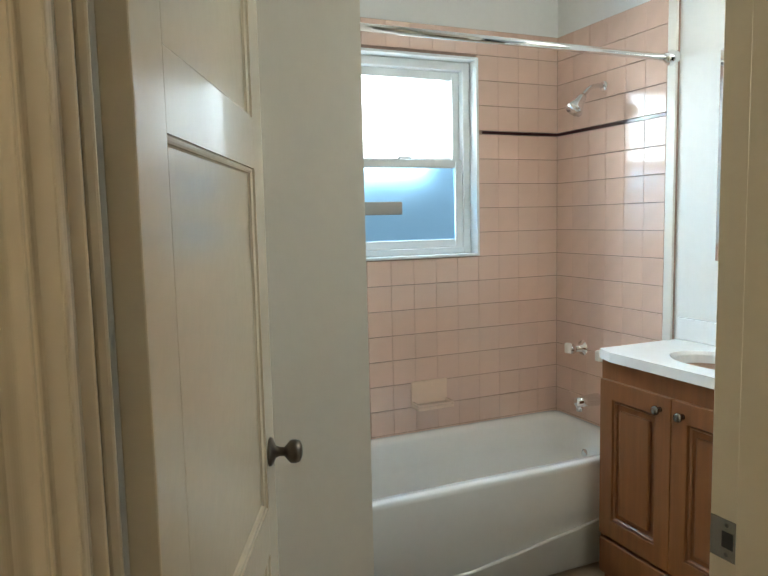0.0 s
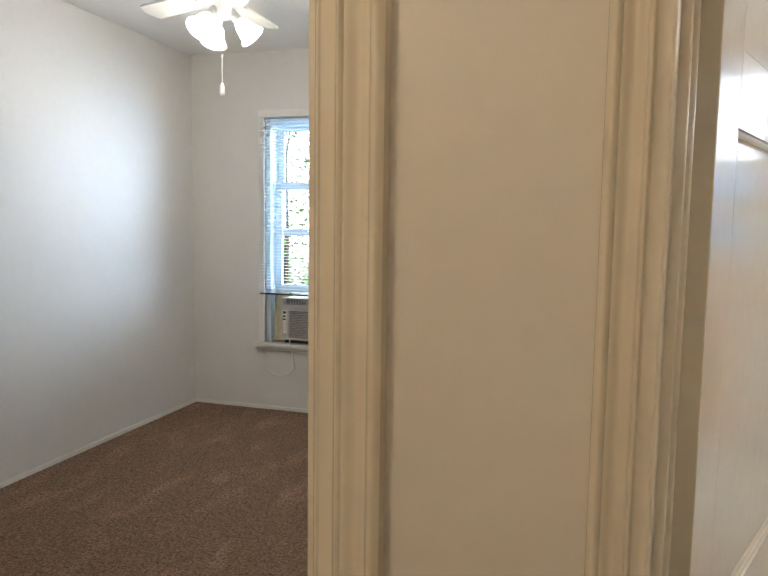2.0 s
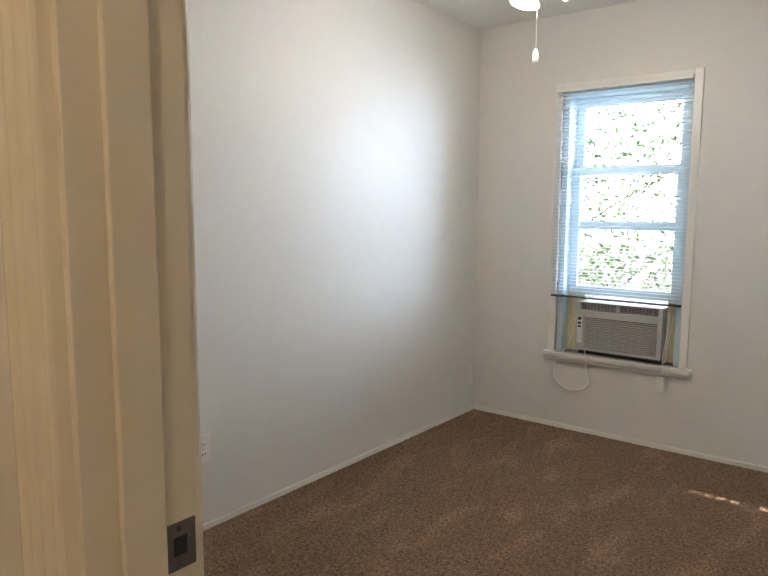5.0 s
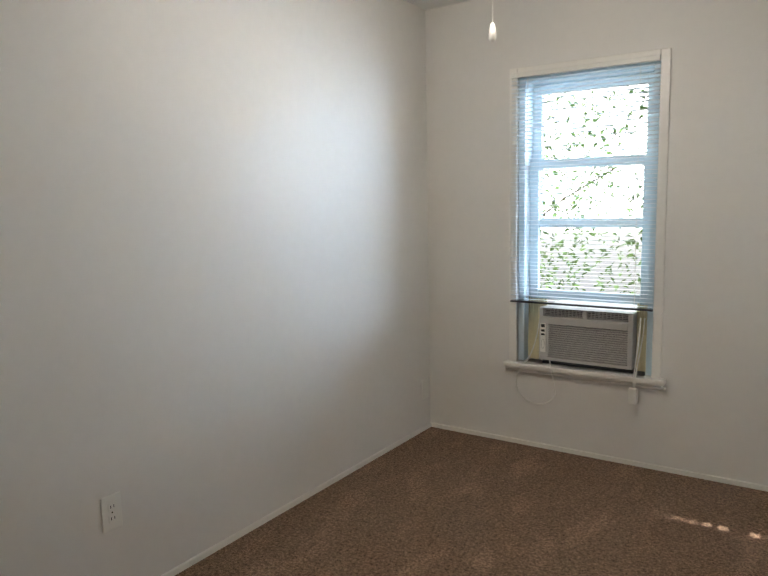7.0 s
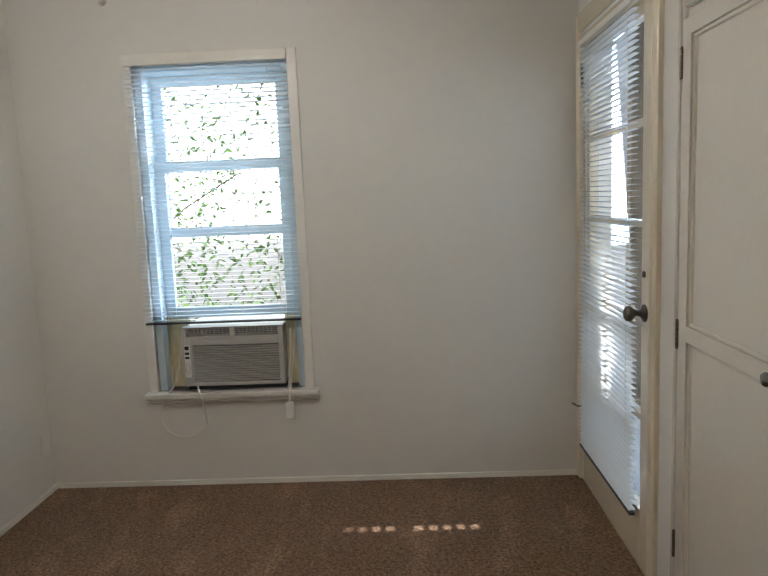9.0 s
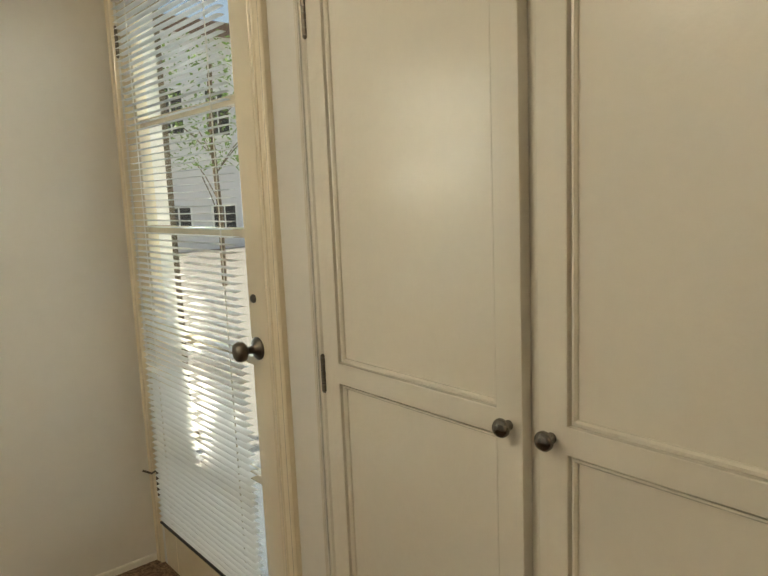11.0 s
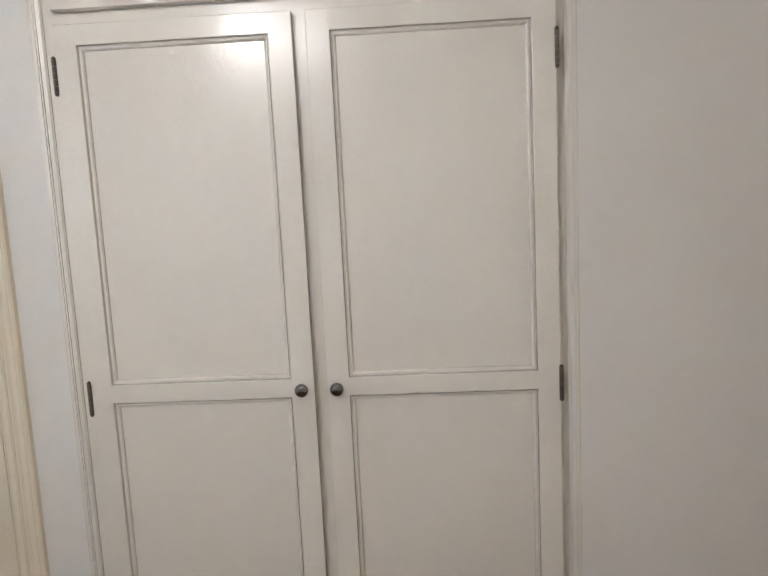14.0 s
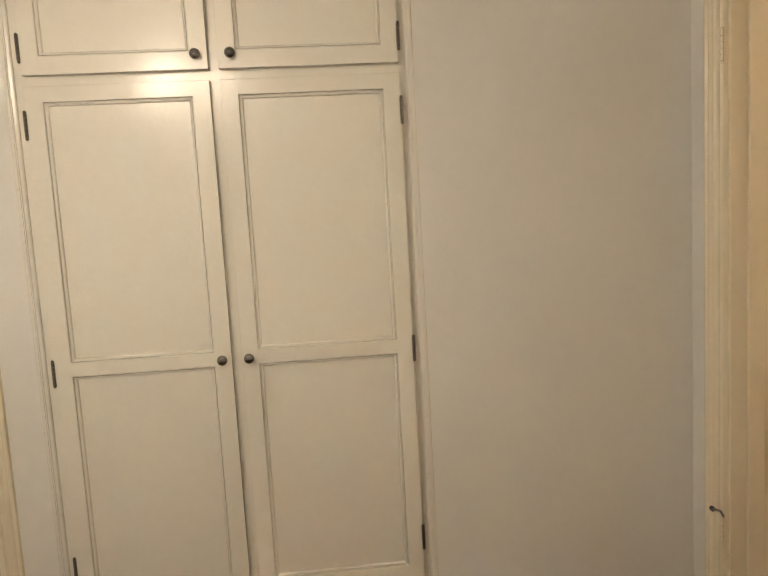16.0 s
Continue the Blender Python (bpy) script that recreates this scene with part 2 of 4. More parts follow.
def casing_profile(w=0.088, t=0.030):
    """Old fluted casing: a thick outer bead, a hollow, twin reeds and a rounded inner edge."""
    pts = [(0, 0)]
    for i in range(41):
        s = i / 40
        if s < 0.2:
            h = 0.75 + 0.25 * math.sin(s / 0.2 * math.pi)
        elif s < 0.55:
            h = 0.62 + 0.12 * math.cos((s - 0.2) / 0.35 * 2 * math.pi)
        elif s < 0.66:
            h = 0.72 + 0.2 * math.sin((s - 0.55) / 0.11 * math.pi)
        else:
            h = 0.72 - 0.1 * math.sin((s - 0.66) / 0.34 * math.pi) if s < 0.9 else 0.68 * math.sqrt(max(0.0, 1 - ((s - 0.9) / 0.1) ** 2)) + 0.02
        pts.append((s * w, h * t))
    pts.append((w, 0))
    return pts


# ---- setting ----
XL, XR, YW, YH, YB, CZ = -2.652, -0.038, 3.738, 0.26, 0.42, 2.49
DL, DR, DH = -1.152, -0.237, 2.06      # bedroom doorway
BL, BR = 0.138, 1.060                  # bath doorway
WX0, WX1, WZ0, WZ1 = -2.085, -1.362, 0.500, 2.052
FY0, FY1, FH = 2.810, 3.680, 2.08
BX1, BY1 = 2.19, 2.28
AX = -1.702                            # middle of the air conditioner
VX0, VX1, VZ0, VZ1 = 1.00, 1.755, 1.19, 2.055


def wall(name, bm, material, label):
    return tagged(obj(name, bm, material), label, "wall", kind="structure")


def structure():
    tagged(obj("floor", boxes((XL - 0.2, XR + 0.0, YB, YW + 0.2, -0.12, 0.021), (-2.0, 1.3, -1.5, YB, -0.12, 0)), CARPET),
           "brown cut-pile carpet with vacuum marks", "floor", kind="structure")
    tagged(obj("floor_bath", boxes((XR + 0.001, BX1 + 0.2, YB + 0.001, BY1 + 0.12, -0.12, 0.004)), VINYL), "tan vinyl bathroom floor", "floor", kind="structure")
    tagged(obj("ceiling", boxes((XL - 0.2, XR + 0.14, -1.5, YW + 0.2, CZ, CZ + 0.12), (XR + 0.14, BX1 + 0.15, -1.5, BY1 + 0.14, CZ, CZ + 0.12)), CEIL), "white painted plaster ceiling", "ceiling", kind="structure")
    wall("wall_west", boxes((XL - 0.14, XL, YB, YW + 0.18, 0, CZ)), WALL, "white painted bedroom wall with window glow")
    wall("wall_north", boxes((XL, WX0, YW, YW + 0.18, 0, CZ), (WX1, XR + 0.14, YW, YW + 0.18, 0, CZ),
                             (WX0, WX1, YW, YW + 0.18, 0, WZ0), (WX0, WX1, YW, YW + 0.18, WZ1, CZ)), WALL, "white painted bedroom wall around the window")
    wall("wall_east", boxes((XR, XR + 0.10, YB, 1.372, 0, CZ), (XR, XR + 0.14, 2.60, FY0 - 0.02, 0, CZ), (XR, XR + 0.14, FY1 + 0.02, YW, 0, CZ),
                            (XR, XR + 0.14, FY0 - 0.02, FY1 + 0.02, FH + 0.02, CZ)), WALL, "plain painted wall beside the built-in closet")
    wall("wall_hall", boxes((-2.0, DL, YH, YB - 0.004, 0, CZ), (DR, BL, YH, YB - 0.004, 0, CZ), (BR, 1.3, YH, YB - 0.004, 0, CZ),
                            (DL, DR, YH, YB - 0.004, DH, CZ), (BL, BR, YH, YB - 0.004, DH, CZ)), HALLP, "cream painted hall wall between two doorways")
    wall("wall_south", boxes((XL, DL, YB - 0.003, YB, 0, CZ), (DR, XR, YB - 0.003, YB, 0, CZ), (DL, DR, YB - 0.003, YB, DH, CZ)), WALL, "white painted bedroom side of the hall wall")
    wall("wall_hall_back", boxes((-2.0, 1.3, -1.5, -1.38, 0, CZ)), HALLP, "cream painted hall back wall")
    wall("wall_hall_west", boxes((-2.0, -1.88, -1.38, YH, 0, CZ)), HALLP, "cream painted hall end wall")
    wall("wall_hall_east", boxes((1.18, 1.3, -1.38, YH, 0, CZ)), HALLP, "cream painted hall end wall")
    # bathroom shell
    wall("wall_bath_back", boxes((0.60, VX0, BY1, BY1 + 0.12, 0, CZ), (VX1, BX1 + 0.12, BY1, BY1 + 0.12, 0, CZ), (VX0, VX1, BY1, BY1 + 0.12, 0, VZ0),
                                 (VX0, VX1, BY1, BY1 + 0.12, VZ1, CZ)), BATHW, "white plaster bathroom wall above pink tile")
    wall("wall_bath_right", boxes((BX1, BX1 + 0.12, YB, BY1, 0, CZ)), BATHW, "white plaster bathroom wall with pink tile")
    wall("wall_bath_left", boxes((XR + 0.10, XR + 0.16, YB, 1.37, 0, CZ)), HALLP, "cream painted bathroom side wall")
    wall("wall_bath_wing", boxes((XR + 0.16, 0.918, 1.56, 1.63, 0, CZ), (0.60, 0.66, 1.63, BY1, 0, CZ)), HALLP, "cream painted wing wall at the bathtub end")
    wall("wall_closet_back", boxes((0.52, 0.56, 1.37, 2.60, 0, CZ), (XR + 0.14, 0.52, 2.58, 2.64, 0, CZ)), WALL, "closet inner wall")


def baseboards():
    h, t = 0.046, 0.013
    def run(name, *b):
        tagged(obj(name, boxes(*b, bevel=0.004), BASE), "white painted low baseboard", "baseboard", kind="structure")
    run("baseboard_west", (XL, XL + t, YB, YW, 0, h))
    run("baseboard_north", (XL + t, XR, YW - t, YW, 0, h))
    run("baseboard_east", (XR - t, XR, YB, 1.36, 0, h))
    run("baseboard_hall", (-1.88, DL - 0.1, YH - t, YH, 0, h), (DR + 0.10, BL - 0.10, YH - t, YH, 0, h))


def door_trim():
    def side(name, x, flip, y, out, height, label, w=0.088):
        """One upright casing whose inner edge is at x."""
        m = Matrix.Translation((x, y, 0)) @ Matrix(((flip, 0, 0, 0), (0, out, 0, 0), (0, 0, 1, 0), (0, 0, 0, 1))) @ Matrix.Translation((-w, 0, 0))
        tagged(obj(name, moulded(casing_profile(w), height, place=m), TRIM), label, "door casing", kind="structure")
    # u runs from the outer edge to the inner one
    lab = "cream gloss painted fluted door casing"
    for nm, a, b in (("bedroom", DL, DR), ("bath", BL, BR)):
        side("trim_" + nm + "_left", a + 0.006, 1, YH, -1, DH + 0.09, lab, 0.088 if nm == "bedroom" else 0.068)
        side("trim_" + nm + "_right", b - 0.006, -1, YH, -1, DH + 0.09, lab)
        tagged(obj("trim_" + nm + "_head", boxes((a - 0.08, b + 0.08, YH - 0.02, YH, DH, DH + 0.088), bevel=0.005), TRIM), lab, "door casing", kind="structure")
        jt = 0.018
        tagged(obj("jamb_" + nm, boxes((a, a + jt, YH, YB, 0, DH), (b - jt, b, YH, YB, 0, DH), (a + jt, b - jt, YH, YB, DH - jt, DH), bevel=0.002), TRIM),
               "cream gloss painted door jamb", "door jamb", kind="structure")
        s0, s1 = YH + 0.045, YH + 0.105
        tagged(obj("stop_" + nm, boxes((a + jt, a + jt + 0.012, s0, s1, 0, DH - jt), (b - jt - 0.012, b - jt, s0, s1, 0, DH - jt),
                                      (a + jt + 0.012, b - jt - 0.012, s0, s1, DH - jt - 0.012, DH - jt), bevel=0.003), TRIM),
               "cream gloss painted door stop strip", "door stop", kind="structure")
    side("trim_bedroom_inner_left", DL + 0.006, 1, YB, 1, DH + 0.09, lab)
    side("trim_bedroom_inner_right", DR - 0.006, -1, YB, 1, DH + 0.09, lab)
    tagged(obj("trim_bedroom_inner_head", boxes((DL - 0.08, DR + 0.08, YB, YB + 0.02, DH, DH + 0.088), bevel=0.005), TRIM), lab, "door casing", kind="structure")
    # french door casing
    def up(name, y, flip, height):
        m = Matrix.Translation((XR, y, 0)) @ Matrix(((0, -1, 0, 0), (flip, 0, 0, 0), (0, 0, 1, 0), (0, 0, 0, 1))) @ Matrix.Translation((-0.075, 0, 0))
        tagged(obj(name, moulded(casing_profile(0.075, 0.02), height, place=m), TRIM), "cream painted casing of the glazed door", "door casing", kind="structure")
    up("trim_french_right", FY0 - 0.010, 1, FH + 0.08)
    up("trim_french_left", FY1 + 0.008, -1, FH + 0.08)
    tagged(obj("trim_french_head", boxes((XR - 0.02, XR, FY0 - 0.004, FY1 + 0.004, FH + 0.005, FH + 0.08), bevel=0.004), TRIM),
           "cream painted head casing of the glazed door", "door casing", kind="structure")


structure()
baseboards()
door_trim()


# ---- hardware ----
def door_knob(parent, m, material, r=0.027):
    prof = [(0.031, 0), (0.031, 0.004), (0.026, 0.008), (0.013, 0.014), (0.010, 0.022), (0.010, 0.032), (0.016, 0.037), (r, 0.046), (r * 1.02, 0.056), (r * 0.9, 0.065), (r * 0.5, 0.07), (0.0, 0.071)]
    k = part("door_knob", lathe(prof, 28), material, parent, "round metal door knob with rosette", True)
    k.matrix_local = m
    return k


def small_knob(parent, m, r=0.0165):
    prof = [(0.009, 0), (0.0075, 0.004), (0.006, 0.009), (0.008, 0.013), (r, 0.018), (r, 0.023), (r * 0.8, 0.028), (r * 0.35, 0.0305), (0, 0.031)]
    k = part("knob", lathe(prof, 24), NICKEL, parent, "satin nickel round knob", True)
    k.matrix_local = m
    return k


def pin_hinge(parent, m, h=0.075, material=None):
    bm = boxes((-0.005, 0.005, 0.0, 0.0025, -h / 2, h / 2), bevel=0.0008)
    for i in range(5):
        z0 = -h / 2 + i * h / 5
        lathe([(0.0055, z0 + 0.0006), (0.0055, z0 + h / 5 - 0.0006)], 10, "z", bm, (0, 0.005, 0))
    lathe([(0.004, h / 2), (0.006, h / 2 + 0.003), (0.002, h / 2 + 0.008)], 10, "z", bm, (0, 0.005, 0))
    lathe([(0.002, -h / 2 - 0.008), (0.006, -h / 2 - 0.003), (0.004, -h / 2)], 10, "z", bm, (0, 0.005, 0))
    k = part("hinge", bm, material or BRONZE, parent, "old butt hinge with ball tips")
    k.matrix_local = m
    return k


FACE_W = Matrix(((0, 0, -1, 0), (1, 0, 0, 0), (0, 1, 0, 0), (0, 0, 0, 1)))   # local z to world -x


def bead(bm, at, u0, u1, v0, v1):
    """A stepped ogee running round a recessed panel; at(u, v, depth) places it."""
    steps = ((-0.001, 0.0), (0.0008, 0.0045), (0.003, 0.0045), (0.006, 0.0055), (0.009, 0.0075), (0.0095, 0.010), (0.0115, 0.0125))
    rings = [[bm.verts.new(at(u, v, d)) for u, v in ((u0 + o, v0 + o), (u1 - o, v0 + o), (u1 - o, v1 - o), (u0 + o, v1 - o))] for o, d in steps]
    for p, q in zip(rings, rings[1:]):
        for i in range(4):
            bm.faces.new((p[i], p[(i + 1) % 4], q[(i + 1) % 4], q[i]))


def slab_with_holes(bm, us, vs, holes, at, t):
    """One solid plate on the lines us x vs, less the holes (u index, v index); at(u, v, depth) places it."""
    solid = {(i, j) for i in range(len(us) - 1) for j in range(len(vs) - 1)} - set(holes)
    grid = {(i, j, k): bm.verts.new(at(u, v, d)) for i, u in enumerate(us) for j, v in enumerate(vs) for k, d in enumerate((0.0, t))}
    for i, j in solid:
        ring = ((i, j), (i + 1, j), (i + 1, j + 1), (i, j + 1))
        for k in (0, 1):
            bm.faces.new([grid[(p, q, k)] for p, q in ring])
        for n, (di, dj) in enumerate(((0, -1), (1, 0), (0, 1), (-1, 0))):
            if (i + di, j + dj) not in solid:
                (p, q), (p2, q2) = ring[n], ring[(n + 1) % 4]
                bm.faces.new((grid[(p, q, 0)], grid[(p2, q2, 0)], grid[(p2, q2, 1)], grid[(p, q, 1)]))
    bmesh.ops.delete(bm, geom=[v for v in bm.verts if not v.link_faces], context="VERTS")
    bmesh.ops.recalc_face_normals(bm, faces=bm.faces)
    sharp = [e for e in bm.edges if len(e.link_faces) == 2 and e.calc_face_angle() > 1.0]
    bmesh.ops.bevel(bm, geom=sharp, offset=0.0016, segments=2, affect="EDGES", profile=0.5)
    return bm


def sunk_panel(at, u0, u1, v0, v1, back):
    """A recessed panel with a stepped ogee round it, closed behind."""
    bm = bmesh.new()
    steps = ((-0.001, 0.001), (0.0006, 0.0115), (0.0034, 0.0118), (0.0046, 0.0055), (0.0085, 0.0060), (0.0115, 0.0100), (0.0120, 0.0140))
    rings = [[bm.verts.new(at(u, v, d)) for u, v in ((u0 + o, v0 + o), (u1 - o, v0 + o), (u1 - o, v1 - o), (u0 + o, v1 - o))] for o, d in ((-0.001, back),) + steps]
    for p, q in zip(rings, rings[1:]):
        for i in range(4):
            bm.faces.new((p[i], p[(i + 1) % 4], q[(i + 1) % 4], q[i]))
    bm.faces.new(rings[0][::-1])
    bm.faces.new(rings[-1])
    bmesh.ops.recalc_face_normals(bm, faces=bm.faces)
    return bm


def panel_door(parent, label, material, y0, y1, z0, z1, x, t, panels, stile):
    """A leaf in a plane of constant x facing -x."""
    at = lambda u, v, d: (x - t + d, u, v)
    vs = [z0] + [a for p in panels for a in p] + [z1]
    holes = [(1, 1 + 2 * i) for i in range(len(panels))]
    d = part("door", slab_with_holes(bmesh.new(), [y0, y0 + stile, y1 - stile, y1], vs, holes, at, t), material, parent, label)
    for a, b in panels:
        part("panel", sunk_panel(at, y0 + stile, y1 - stile, a, b, t * 0.9), material, d, "recessed panel with a moulded edge")
    return d


def built_in_closet():
    c = empty("built_in_closet", pose(0, 0, 0), "cream gloss built-in closet with four panelled doors", "closet")
    Y0, Y1 = 1.376, 2.590
    ydl0, ydl1, ydr0, ydr1 = 1.998, 2.558, 1.400, 1.966
    zl0, zl1, zu0, zu1 = 0.10, 1.856, 1.890, 2.40
    fx = XR + 0.016
    part("face_frame", boxes((fx, fx + 0.02, Y0, ydr0 + 0.012, 0, CZ), (fx, fx + 0.02, ydr1 - 0.012, ydl0 + 0.012, 0, CZ), (fx, fx + 0.02, ydl1 - 0.012, Y1, 0, CZ),
                             (fx, fx + 0.02, ydr0 + 0.012, ydr1 - 0.012, zl1 - 0.01, zu0 + 0.01), (fx, fx + 0.02, ydl0 + 0.012, ydl1 - 0.012, zl1 - 0.01, zu0 + 0.01),
                             (fx, fx + 0.02, ydr0 + 0.012, ydr1 - 0.012, 0, zl0 + 0.01), (fx, fx + 0.02, ydl0 + 0.012, ydl1 - 0.012, 0, zl0 + 0.01),
                             (fx, fx + 0.02, ydr0 + 0.012, ydr1 - 0.012, zu1 - 0.01, CZ), (fx, fx + 0.02, ydl0 + 0.012, ydl1 - 0.012, zu1 - 0.01, CZ)), CLOSET, c)
    # side mouldings
    for y, flip in ((Y0 + 0.002, 1), (Y1 - 0.002, -1)):
        m = Matrix.Translation((fx, y, 0)) @ Matrix(((0, -1, 0, 0), (flip, 0, 0, 0), (0, 0, 1, 0), (0, 0, 0, 1))) @ Matrix.Translation((-0.03, 0, 0))
        part("side_moulding", moulded([(0, 0), (0, 0.012), (0.006, 0.018), (0.014, 0.018), (0.018, 0.011), (0.026, 0.009), (0.03, 0.004), (0.03, 0)], CZ, place=m), CLOSET, c)
    t, x = 0.026, fx - 0.0005
    st = 0.055
    for y0, y1, knob_y, hinge_y in ((ydl0, ydl1, 2.026, ydl1 + 0.001), (ydr0, ydr1, 1.940, ydr0 - 0.001)):
        d = panel_door(c, "tall two-panel door", CLOSET, y0, y1, zl0, zl1, x, t, [(zl0 + 0.10, 0.948), (0.994, 1.808)], st)
        small_knob(d, Matrix.Translation((x - t, knob_y, 0.970)) @ FACE_W)
        for z in (0.30, 0.962, 1.74):
            pin_hinge(d, Matrix.Translation((x - t * 0.9, hinge_y, z)) @ Matrix(((0, -1, 0, 0), (1, 0, 0, 0), (0, 0, 1, 0), (0, 0, 0, 1))))
        u = panel_door(c, "short one-panel upper door", CLOSET, y0, y1, zu0, zu1, x, t, [(zu0 + 0.055, zu1 - 0.055)], st)
        small_knob(u, Matrix.Translation((x - t, knob_y + (0.010 if knob_y > 2 else -0.010) - 0.004, zu0 + 0.042)) @ FACE_W)
        for z in (zu0 + 0.08, zu1 - 0.08):
            pin_hinge(u, Matrix.Translation((x - t * 0.9, hinge_y, z)) @ Matrix(((0, -1, 0, 0), (1, 0, 0, 0), (0, 0, 1, 0), (0, 0, 0, 1))))
    return c


def blind(name, label, width, z0, z1, m, tilt, slat_w=0.0254, pitch=0.0205, notch=None):
    """Hangs in local x, local y is into the room."""
    b = empty(name, m, label, "blind")
    part("headrail", boxes((-width / 2, width / 2, -0.013, 0.013, z1 - 0.025, z1), bevel=0.003), PLASTIC, b, "white metal headrail")
    # rail takes DARK: its shade is put into the colour
    part("bottom_rail", boxes((-width / 2, width / 2, -0.012, 0.012, z0, z0 + 0.009), bevel=0.003), DARK, b, "white bottom rail, coloured dark for the shade on it")
    cs, sn = math.cos(tilt), math.sin(tilt)
    def slat_mesh(x0, x1):
        bm = bmesh.new()
        secs = []
        for x in (x0, x1):
            sec = []
            for s, th in ((-1, 0), (-0.5, 0.75), (0, 1), (0.5, 0.75), (1, 0)):
                v, w = s * slat_w / 2, th * 0.0022
                sec.append(((v * cs - w * sn), (v * sn + w * cs)))
            lo = [(a + 0.0004 * sn, b2 - 0.0006) for a, b2 in sec][::-1]
            secs.append([bm.verts.new((x, a, z)) for a, z in sec + lo])
        n = len(secs[0])
        for i in range(n):
            bm.faces.new((secs[0][i], secs[0][(i + 1) % n], secs[1][(i + 1) % n], secs[1][i]))
        bm.faces.new(secs[0][::-1])
        bm.faces.new(secs[1])
        bmesh.ops.recalc_face_normals(bm, faces=bm.faces)
        me = bpy.data.meshes.new("slat")
        bm.to_mesh(me)
        bm.free()
        me.materials.append(SLAT)
        return me
    full = slat_mesh(-width / 2, width / 2)
    cut = None
    # slit added to some slats so the sun throws dashes on the carpet
    if notch:
        bm = bmesh.new()
        for a, c in ((-width / 2, notch[0] - 0.02), (notch[0] + 0.02, width / 2)):
            tmp = slat_mesh(a, c)
            bm.from_mesh(tmp)
        cut = bpy.data.meshes.new("slat")
        bm.to_mesh(cut)
        bm.free()
        cut.materials.append(SLAT)
    z = z0 + 0.02
    rng = random.Random(4)
    while z < z1 - 0.03:
        me = cut if notch and notch[1] < z < notch[2] and int((z - z0) / pitch) % 3 else full
        s = new("slat", me)
        s.parent = b
        s.matrix_local = Matrix.Translation((0, rng.uniform(-0.0008, 0.0008), z)) @ Matrix.Rotation(rng.uniform(-0.03, 0.03), 4, "X") @ Matrix.Rotation(rng.uniform(-0.0015, 0.0015), 4, "Y")
        z += pitch
    for x in (-width * 0.38, width * 0.38):
        part("ladder_cord", boxes((x - 0.0012, x + 0.0012, -0.0015, 0.0015, z0, z1 - 0.02)), PLASTIC, b)
    return b


def bedroom_window():
    w = tagged(new("window_1"), "double-hung window with raised lower sash", "window", kind="structure")
    y = YW + 0.10
    # reveal lining
    part("window_frame", boxes((WX0 - 0.001, WX0 + 0.035, YW + 0.02, YW + 0.16, WZ0, WZ1), (WX1 - 0.035, WX1 + 0.001, YW + 0.02, YW + 0.16, WZ0, WZ1),
                               (WX0 + 0.035, WX1 - 0.035, YW + 0.02, YW + 0.16, WZ1 - 0.03, WZ1), bevel=0.003), ALU, w)
    xa, xb = WX0 + 0.036, WX1 - 0.036
    for nm, yy, z0, z1 in (("upper_sash", y + 0.03, 1.245, 2.020), ("lower_sash", y - 0.012, 0.850, 1.615)):
        s = 0.05
        f = part(nm, boxes((xa, xa + s, yy, yy + 0.03, z0, z1), (xb - s, xb, yy, yy + 0.03, z0, z1), (xa + s, xb - s, yy, yy + 0.03, z0, z0 + s),
                           (xa + s, xb - s, yy, yy + 0.03, z1 - s, z1), bevel=0.003), ALU, w, "pale painted sash")
        p = part("pane", boxes((xa + s, xb - s, yy + 0.012, yy + 0.016, z0 + s, z1 - s)), GLASS, f)
        p.visible_shadow = False
    # casing on the wall: flat, thin
    c = 0.045
    part("casing", boxes((WX0 - c, WX0, YW - 0.012, YW + 0.02, WZ0 - 0.005, WZ1 + c), (WX1, WX1 + c, YW - 0.012, YW + 0.02, WZ0 - 0.005, WZ1 + c),
                         (WX0, WX1, YW - 0.012, YW + 0.02, WZ1, WZ1 + c), bevel=0.004), BASE, w, "white painted flat casing")
    part("window_sill", boxes((WX0 - 0.06, WX1 + 0.07, YW - 0.05, YW + 0.02, WZ0 - 0.026, WZ0), (WX0 - 0.045, WX1 + 0.055, YW - 0.03, YW - 0.001, WZ0 - 0.042, WZ0 - 0.026),
                              (WX0 - 0.06, WX1 + 0.07, YW - 0.022, YW - 0.0005, WZ0 - 0.056, WZ0 - 0.042), (WX0, WX1, YW + 0.02, YW + 0.17, WZ0 - 0.012, WZ0), bevel=0.005), BASE, w, "white painted stool and apron")


